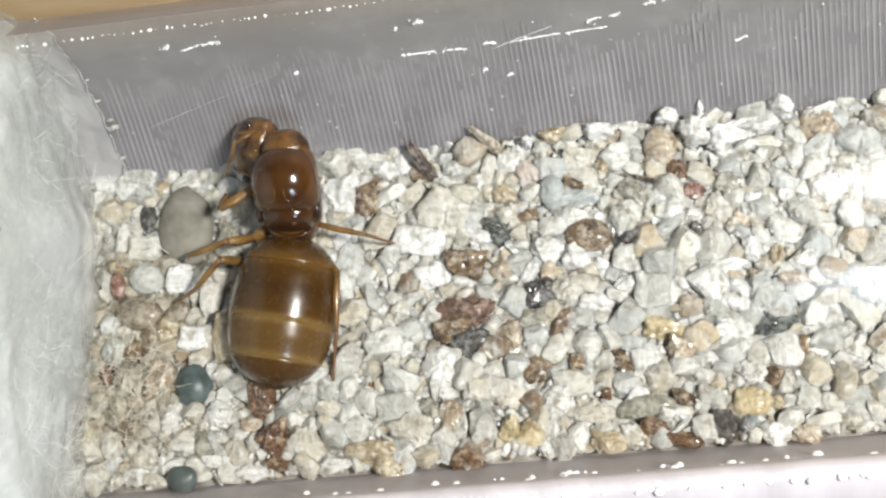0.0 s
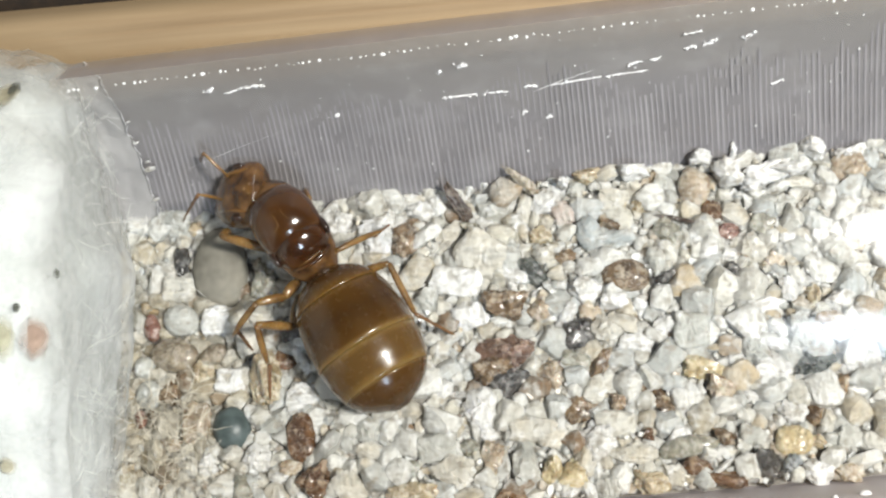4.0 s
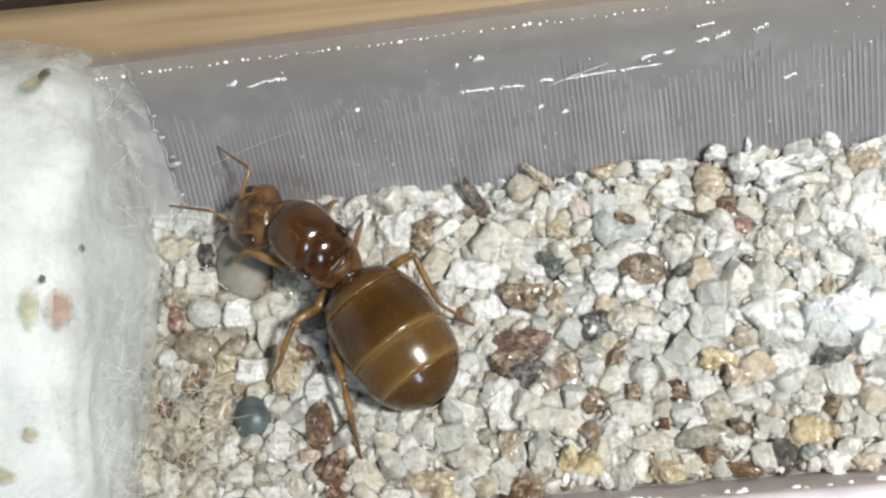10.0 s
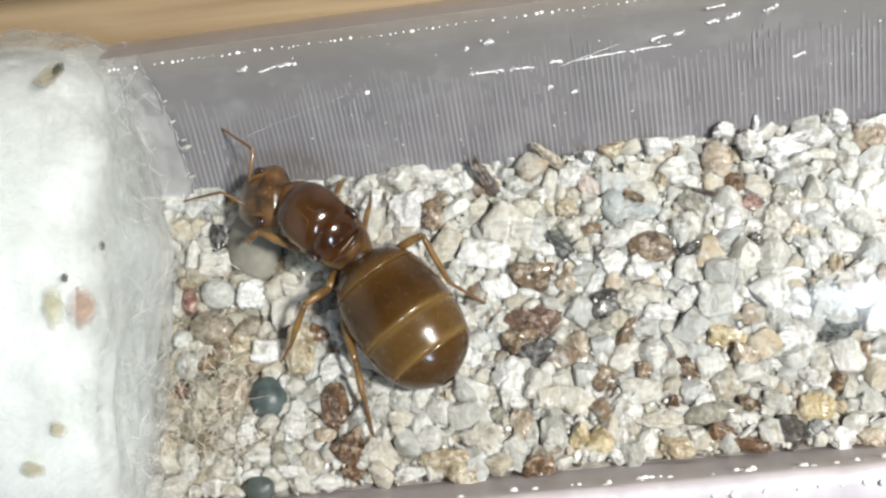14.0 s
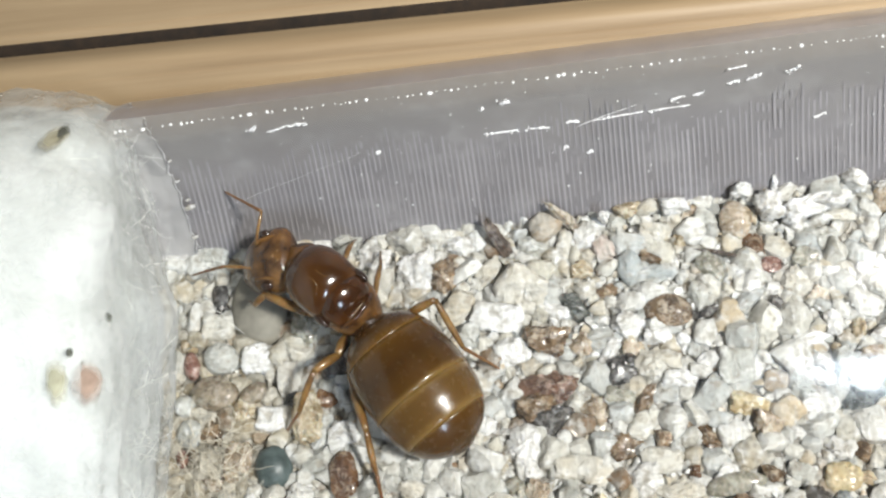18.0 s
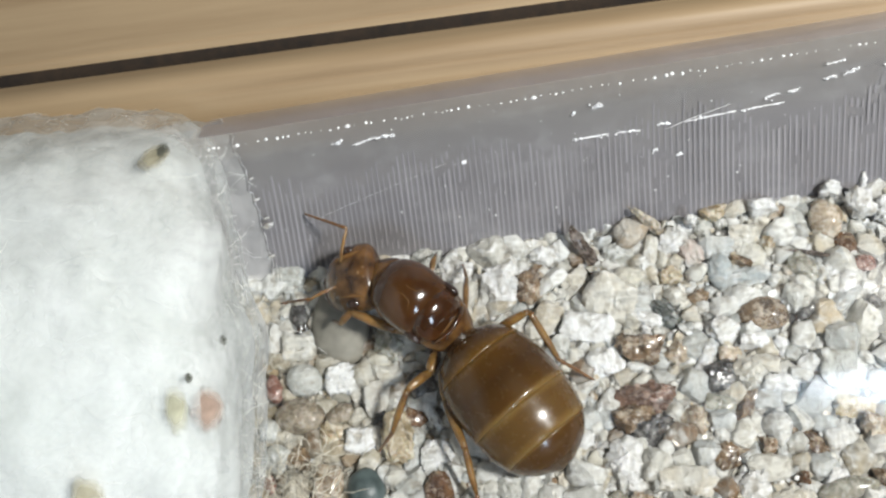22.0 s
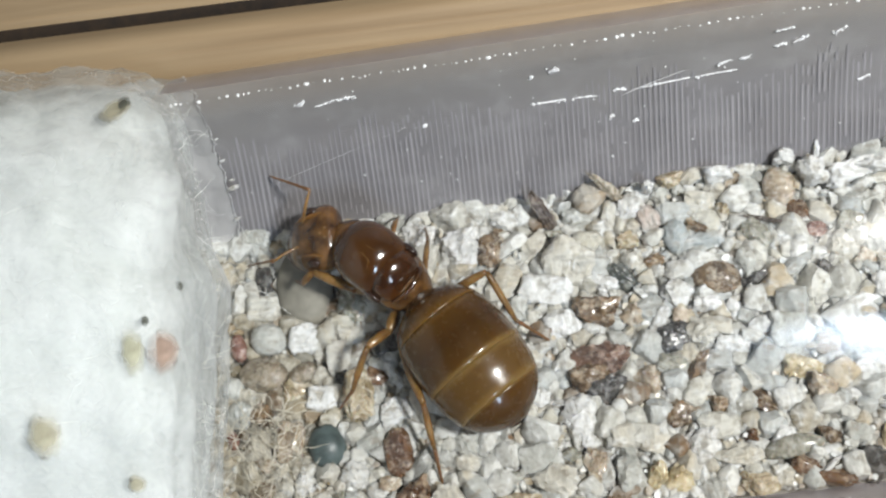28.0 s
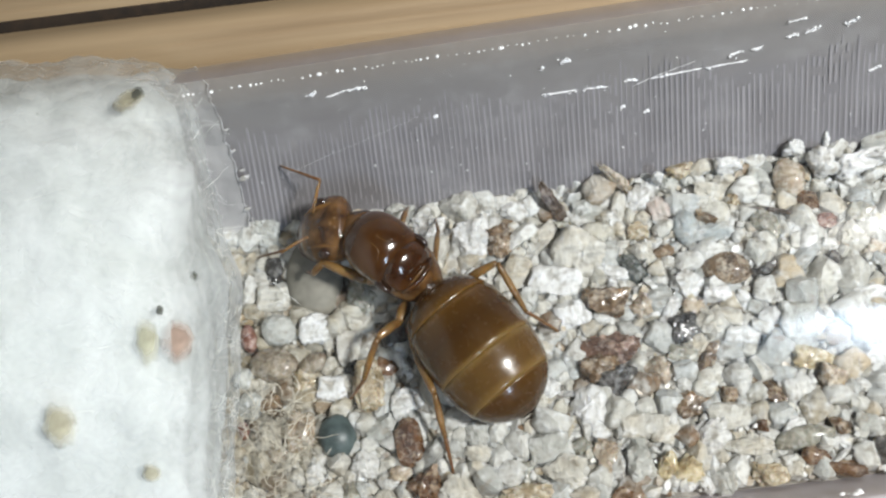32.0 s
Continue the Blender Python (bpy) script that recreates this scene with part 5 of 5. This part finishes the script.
petiole = part("petiole", loft(smooth_rings([(-1.0, -0.48, 0.16, 0.14, 0.16), (-1.12, -0.42, 0.26, 0.30, 0.24), (-1.28, -0.42, 0.26, 0.30, 0.24), (-1.45, -0.5, 0.18, 0.16, 0.16)], 4), 20), M["head"], ant)

# gaster: overlapping plates, each with a pale hind rim; its origin is the waist
GLEN = 3.85


def gaster_size(s):
    xs = (0.0, 0.02, 0.06, 0.14, 0.26, 0.42, 0.56, 0.70, 0.82, 0.90, 0.96, 0.99, 1.0)
    ws = (0.10, 0.42, 0.74, 1.05, 1.24, 1.32, 1.33, 1.28, 1.13, 0.90, 0.58, 0.28, 0.08)
    return float(np.interp(s, xs, ws))


def gaster_ring(s, grow=1.0):
    w = sum(gaster_size(min(1, max(0, s + d))) for d in (-0.03, -0.015, 0, 0.015, 0.03)) / 5 * grow
    return (-GLEN * s, 0.18 - 0.18 * s, w, w * 0.86, w * 0.88)


gaster = part("gaster", loft([gaster_ring(k / 40, 0.97) for k in range(41)], 44), M["gaster"], ant, "swollen amber gaster")
for s0, s1, mat in ((0.0, 0.205, "gaster"), (0.205, 0.575, "gaster"), (0.575, 0.815, "gaster_pale"), (0.815, 1.0, "gaster")):
    part("tergite", loft([gaster_ring(s0 + (s1 - s0) * k / 14, 0.99 + 0.010 * k / 14) for k in range(15)], 48), M["banded"], gaster, "glossy amber plate" if mat == "gaster" else "paler olive amber plate")
# head: its origin is the neck
head = part("head", loft(smooth_rings([(-0.05, 0.0, 0.25, 0.22, 0.25), (0.02, 0.02, 0.60, 0.36, 0.38), (0.16, 0.03, 0.80, 0.46, 0.48), (0.5, 0.0, 0.86, 0.53, 0.52), (0.9, -0.06, 0.80, 0.48, 0.48), (1.2, -0.12, 0.66, 0.36, 0.4), (1.42, -0.18, 0.46, 0.22, 0.28), (1.5, -0.18, 0.15, 0.1, 0.12)], 5), 36), M["head"], ant, "amber brown head")
for side in (1, -1):
    bm = bmesh.new()
    bmesh.ops.create_icosphere(bm, subdivisions=3, radius=1.0, matrix=Matrix.Translation((0.62, side * 0.66, 0.30)) @ Matrix.Diagonal((0.17, 0.12, 0.12, 1)))
    part("eye", bm, M["eye"], head, "dark compound eye")
    part("mandible", tube_mesh([(1.12, side * 0.36, -0.2), (1.42, side * 0.34, -0.24), (1.58, side * 0.16, -0.28), (1.62, side * 0.02, -0.3)], [0.15, 0.13, 0.09, 0.03], 10), M["thorax"], head, "red brown mandible")
    bm = tube_mesh([(1.05, side * 0.15, 0.28), (0.85, side * 0.22, 0.40), (0.6, side * 0.26, 0.47)], [0.02, 0.028, 0.015], 6)
    part("ridge", bm, M["seam"], head, "pale frontal ridge")
    bm = tube_mesh([(0.1, side * 0.5, 0.26), (0.3, side * 0.56, 0.36), (0.55, side * 0.50, 0.45), (0.85, side * 0.47, 0.42), (1.1, side * 0.42, 0.30)], [0.014, 0.045, 0.055, 0.045, 0.014], 8)
    part("cheek_ridge", bm, M["seam"], head, "pale golden cheek ridge")
for at in ((0.32, 0.0, 0.5), (0.2, 0.12, 0.46), (0.2, -0.12, 0.46)):
    bm = bmesh.new()
    bmesh.ops.create_icosphere(bm, subdivisions=2, radius=0.05, matrix=Matrix.Translation(at))
    part("simple_eye", bm, M["leg"], head)


def aim(a, b):
    """A pose at a, in millimetres, whose x axis points at b and whose z axis stays as upright as it can."""
    way = (b - a).normalized()
    side = Vector((0, 0, 1)).cross(way).normalized()
    m = Matrix((way, side, way.cross(side))).transposed().to_4x4()
    m.translation = a
    return m


def segment(length, r, foot=False):
    """One piece of a limb along x: thick near its root, or knotted as a foot is."""
    pts, rad = [], []
    for k in range(11):
        t = k / 10
        pts.append((length * t, 0, (0.02 if foot else 0.05) * math.sin(math.pi * t)))
        rad.append(r * (1.0 - 0.45 * t) * (1.0 if k % 2 else 0.8) if foot else 0.74 * r * (0.62 + 0.55 * math.sin(math.pi * (0.15 + 0.7 * t)) - 0.18 * t))
    return tube_mesh(pts, rad, 10)


def in_metres(m):
    m = m.copy()
    m.translation = m.translation * MM
    return m


class Limb:
    """A chain of stiff pieces from a joint on the ant; the first carries the others."""

    def __init__(self, name, names, joints, radii, label):
        pts = [local(p) for p in joints]
        self.root = pts[0]
        self.lengths = [(b - a).length for a, b in zip(pts, pts[1:])]
        self.pieces = []
        for k, (piece, length) in enumerate(zip(names, self.lengths)):
            dark = piece in ("tarsus", "whip")
            ob = part(name if k == 0 else piece, segment(length, radii[k], dark), M["tarsus" if dark else "leg"], self.pieces[0] if k else ant, label if k == 0 else "")
            self.pieces.append(ob)

    def key(self, rows):
        """rows: seconds, the ant's pose, the root's place on the ant, and the places in the tube that the joints reach for."""
        keys = [[] for _ in self.pieces]
        for t, body_pose, root, goals in rows:
            at, back, first = root, body_pose.inverted(), None
            for n, (goal, length) in enumerate(zip(goals, self.lengths)):
                m = aim(at, (back @ (Vector(goal) * MM)) / MM)
                at = at + m.to_3x3() @ Vector((length, 0, 0))
                first = first or m
                keys[n].append((t, in_metres(m if n == 0 else first.inverted() @ m)))
        for ob, k in zip(self.pieces, keys):
            walk(ob, k)


def leg(name, hip, rest, radii):
    return Limb(name, ("femur", "tibia", "tarsus"), (hip, *rest), radii, "honey coloured jointed leg")


# short hip joints under the thorax
for a, b in (((-5.1, 0.25, 4.2), (-5.3, -0.2, 4.5)), ((-5.0, -0.1, 4.1), (-5.03, -0.88, 4.25)), ((-4.1, 0.35, 4.2), (-3.6, 0.59, 4.4)), ((-5.5, 0.9, 4.2), (-6.0, 0.95, 4.3))):
    ob = part("hip_joint", segment((local(b) - local(a)).length, 0.19), M["leg"], ant)
    ob.matrix_basis = in_metres(aim(local(a), local(b)))

# where knee, ankle and foot stand in the tube, by seconds; from nine seconds on the ant rests
STEPS = {
    "left_fore": {0: ((-5.66, 1.77, 4.5), (-5.96, 2.01, 4.2), (-6.52, 2.44, 2.9)), 2: ((-6.46, 1.67, 4.5), (-6.7, 1.88, 4.2), (-7.26, 2.25, 3.1)), 6: ((-6.77, 1.72, 4.5), (-7.08, 2.05, 4.2), (-7.61, 2.4, 3.4)),
                  8: ((-7.06, 0.35, 4.5), (-7.38, 0.31, 4.2), (-8.08, 0.61, 3.2)), 9: ((-6.99, 1.48, 4.5), (-7.34, 1.31, 4.2), (-7.6, 1.5, 3.75))},
    "left_middle": {0: ((-6.28, 0.66, 4.85), (-6.8, 0.59, 4.2), (-7.3, 0.52, 3.6)), 2: ((-6.21, 0.2, 4.85), (-6.57, -0.47, 4.2), (-6.67, -1.15, 3.38)), 6: ((-5.91, 0.0, 4.85), (-6.65, -0.24, 4.2), (-6.66, -0.48, 3.26)),
                    8: ((-5.67, -0.77, 4.85), (-6.22, -1.34, 4.2), (-6.79, -1.72, 3.49)), 9: ((-5.83, -0.56, 4.85), (-6.38, -1.46, 4.2), (-6.86, -1.8, 3.5))},
    "left_hind": {0: ((-6.15, 0.26, 4.85), (-6.9, -0.31, 4.2), (-8.25, -0.75, 3.31)), 2: ((-5.75, -0.36, 4.85), (-5.94, -1.58, 4.2), (-6.38, -2.75, 3.68)), 6: ((-5.58, -0.61, 4.85), (-5.77, -1.74, 4.2), (-6.36, -2.74, 3.67)),
                  8: ((-4.48, -1.55, 4.85), (-4.45, -2.24, 4.2), (-4.52, -3.5, 3.81)), 9: ((-4.68, -2.04, 4.7), (-4.59, -3.08, 4.2), (-4.53, -3.91, 3.8))},
    "right_fore": {0: ((-3.76, 2.52, 4.5), (-3.88, 2.94, 4.2), (-4.4, 3.4, 2.9)), 2: ((-4.68, 2.79, 4.5), (-4.91, 3.21, 4.2), (-5.37, 3.5, 2.8)), 6: ((-5.0, 2.4, 4.2), (-5.0, 2.75, 3.6), (-5.0, 3.0, 2.9)),
                   8: ((-5.3, 2.2, 4.2), (-5.1, 2.6, 3.6), (-5.0, 2.9, 2.9)), 9: ((-5.0, 2.3, 4.1), (-4.9, 2.75, 3.6), (-4.9, 3.0, 2.9))},
    "right_middle": {0: ((-2.53, 0.81, 4.85), (-1.98, 0.41, 4.2), (-1.76, 0.39, 3.2)), 2: ((-2.9, 1.09, 4.85), (-2.41, 0.61, 4.2), (-1.87, 0.53, 3.07)), 6: ((-4.11, 1.5, 4.7), (-3.98, 2.3, 3.7), (-4.14, 2.7, 2.9)),
                     8: ((-4.36, 1.17, 4.7), (-4.36, 1.99, 3.7), (-4.5, 2.53, 2.9)), 9: ((-4.26, 1.15, 4.6), (-4.16, 2.08, 3.7), (-4.24, 2.61, 2.9))},
    "right_hind": {0: ((-3.02, -0.66, 4.85), (-3.48, -2.02, 4.2), (-3.75, -3.14, 3.75)), 2: ((-2.58, 0.75, 4.85), (-2.32, -0.11, 4.2), (-1.49, -0.77, 3.31)), 6: ((-2.82, 0.81, 4.85), (-2.45, -0.22, 4.2), (-1.56, -0.85, 3.33)),
                   8: ((-2.81, 0.98, 4.85), (-2.4, -0.1, 4.2), (-1.53, -0.84, 3.33)), 9: ((-2.78, 0.84, 4.85), (-2.28, -0.32, 4.2), (-1.51, -0.83, 3.32))},
}
LEGS = {
    "left_fore": leg("foreleg", (-6.0, 0.95, 4.3), STEPS["left_fore"][9], (0.16, 0.12, 0.06)),
    "left_middle": leg("middle_leg", (-5.3, -0.2, 4.5), STEPS["left_middle"][9], (0.15, 0.11, 0.06)),
    "left_hind": leg("hind_leg", (-5.03, -0.88, 4.25), STEPS["left_hind"][9], (0.15, 0.11, 0.065)),
    "right_fore": leg("foreleg", (-5.25, 1.9, 4.2), STEPS["right_fore"][9], (0.15, 0.10, 0.05)),
    "right_middle": leg("middle_leg", (-4.66, 0.78, 4.4), STEPS["right_middle"][9], (0.15, 0.10, 0.055)),
    "right_hind": leg("hind_leg", (-3.6, 0.59, 4.4), STEPS["right_hind"][9], (0.14, 0.11, 0.06)),
}

# antennae: elbow and tip, by seconds
FEELS = {
    "far": {0: ((-5.0, 3.3, 4.9), (-5.5, 3.1, 4.2)), 2: ((-6.33, 3.48, 5.1), (-6.66, 3.7, 4.4)), 6: ((-7.2, 3.34, 5.1), (-7.52, 3.8, 4.5)), 8: ((-7.02, 2.49, 5.1), (-7.52, 3.02, 4.6)), 9: ((-6.5, 3.42, 5.1), (-7.55, 4.2, 4.7)),
            13: ((-6.83, 3.5, 5.1), (-7.73, 4.25, 4.8)), 24: ((-6.78, 3.37, 5.1), (-7.94, 4.1, 4.6)), 32: ((-6.80, 3.35, 5.1), (-7.9, 4.12, 4.6))},
    "near": {0: ((-5.52, 3.0, 5.0), (-5.86, 2.7, 4.4)), 2: ((-6.65, 2.69, 5.1), (-7.58, 2.49, 4.6)), 6: ((-7.57, 2.73, 5.1), (-7.9, 2.45, 4.4)), 8: ((-7.65, 0.5, 5.0), (-8.6, 0.45, 4.2)), 9: ((-7.75, 2.36, 5.1), (-8.84, 3.14, 4.6)),
             13: ((-8.0, 2.7, 5.0), (-8.9, 2.6, 4.4)), 24: ((-7.73, 1.9, 4.8), (-8.7, 2.05, 3.9)), 32: ((-7.75, 1.92, 4.8), (-8.7, 2.0, 3.9))},
}
ANTENNAE = {
    "far": Limb("antenna", ("scape", "whip"), ((-7.05, 2.7, 4.85), (-6.65, 3.38, 5.1), (-7.6, 4.2, 4.7)), (0.055, 0.05), "thin elbowed antenna"),
    "near": Limb("antenna", ("scape", "whip"), ((-7.25, 2.15, 4.75), (-7.78, 2.36, 5.1), (-8.84, 3.14, 4.6)), (0.055, 0.05), "thin elbowed antenna"),
}


def ant_row(t):
    return [float(np.interp(t, [r[0] for r in ANT], [r[k] for r in ANT])) for k in range(7)]


def neck_pose(r):
    """The head on its neck; it is drawn in under the thorax while the ant rears."""
    rear = min(0.0, r[6]) / 24.0
    return mm_pose(1.3 + 0.42 * rear, -0.38 * rear, -0.22 + 0.35 * rear, 0, 18 - r[6] * (0.4 if r[6] < 0 else 1.0), r[4])


def motions():
    walk(ant, [(r[0], ant_pose(r)) for r in ANT])
    waist = Vector((-1.2, 0.0, -0.45))
    walk(head, [(r[0], neck_pose(r)) for r in ANT])
    walk(gaster, [(r[0], mm_pose(*waist, 0, 2 - r[6], r[5])) for r in ANT])
    for name, limb in LEGS.items():
        rows = [(t, ant_pose(ant_row(t)), limb.root, goals) for t, goals in STEPS[name].items()]
        limb.key(rows + [(32.0, ant_pose(ant_row(32.0)), limb.root, STEPS[name][9])])
    # the antennae sit on the head and turn with it
    rest = mm_pose(1.3, 0.0, -0.22, 0, 14, 44)
    for name, limb in ANTENNAE.items():
        rows = []
        for t, goals in FEELS[name].items():
            r = ant_row(t)
            root = (neck_pose(r) @ rest.inverted() @ (limb.root * MM)) / MM
            rows.append((t, ant_pose(r), root, goals))
        limb.key(rows)


motions()
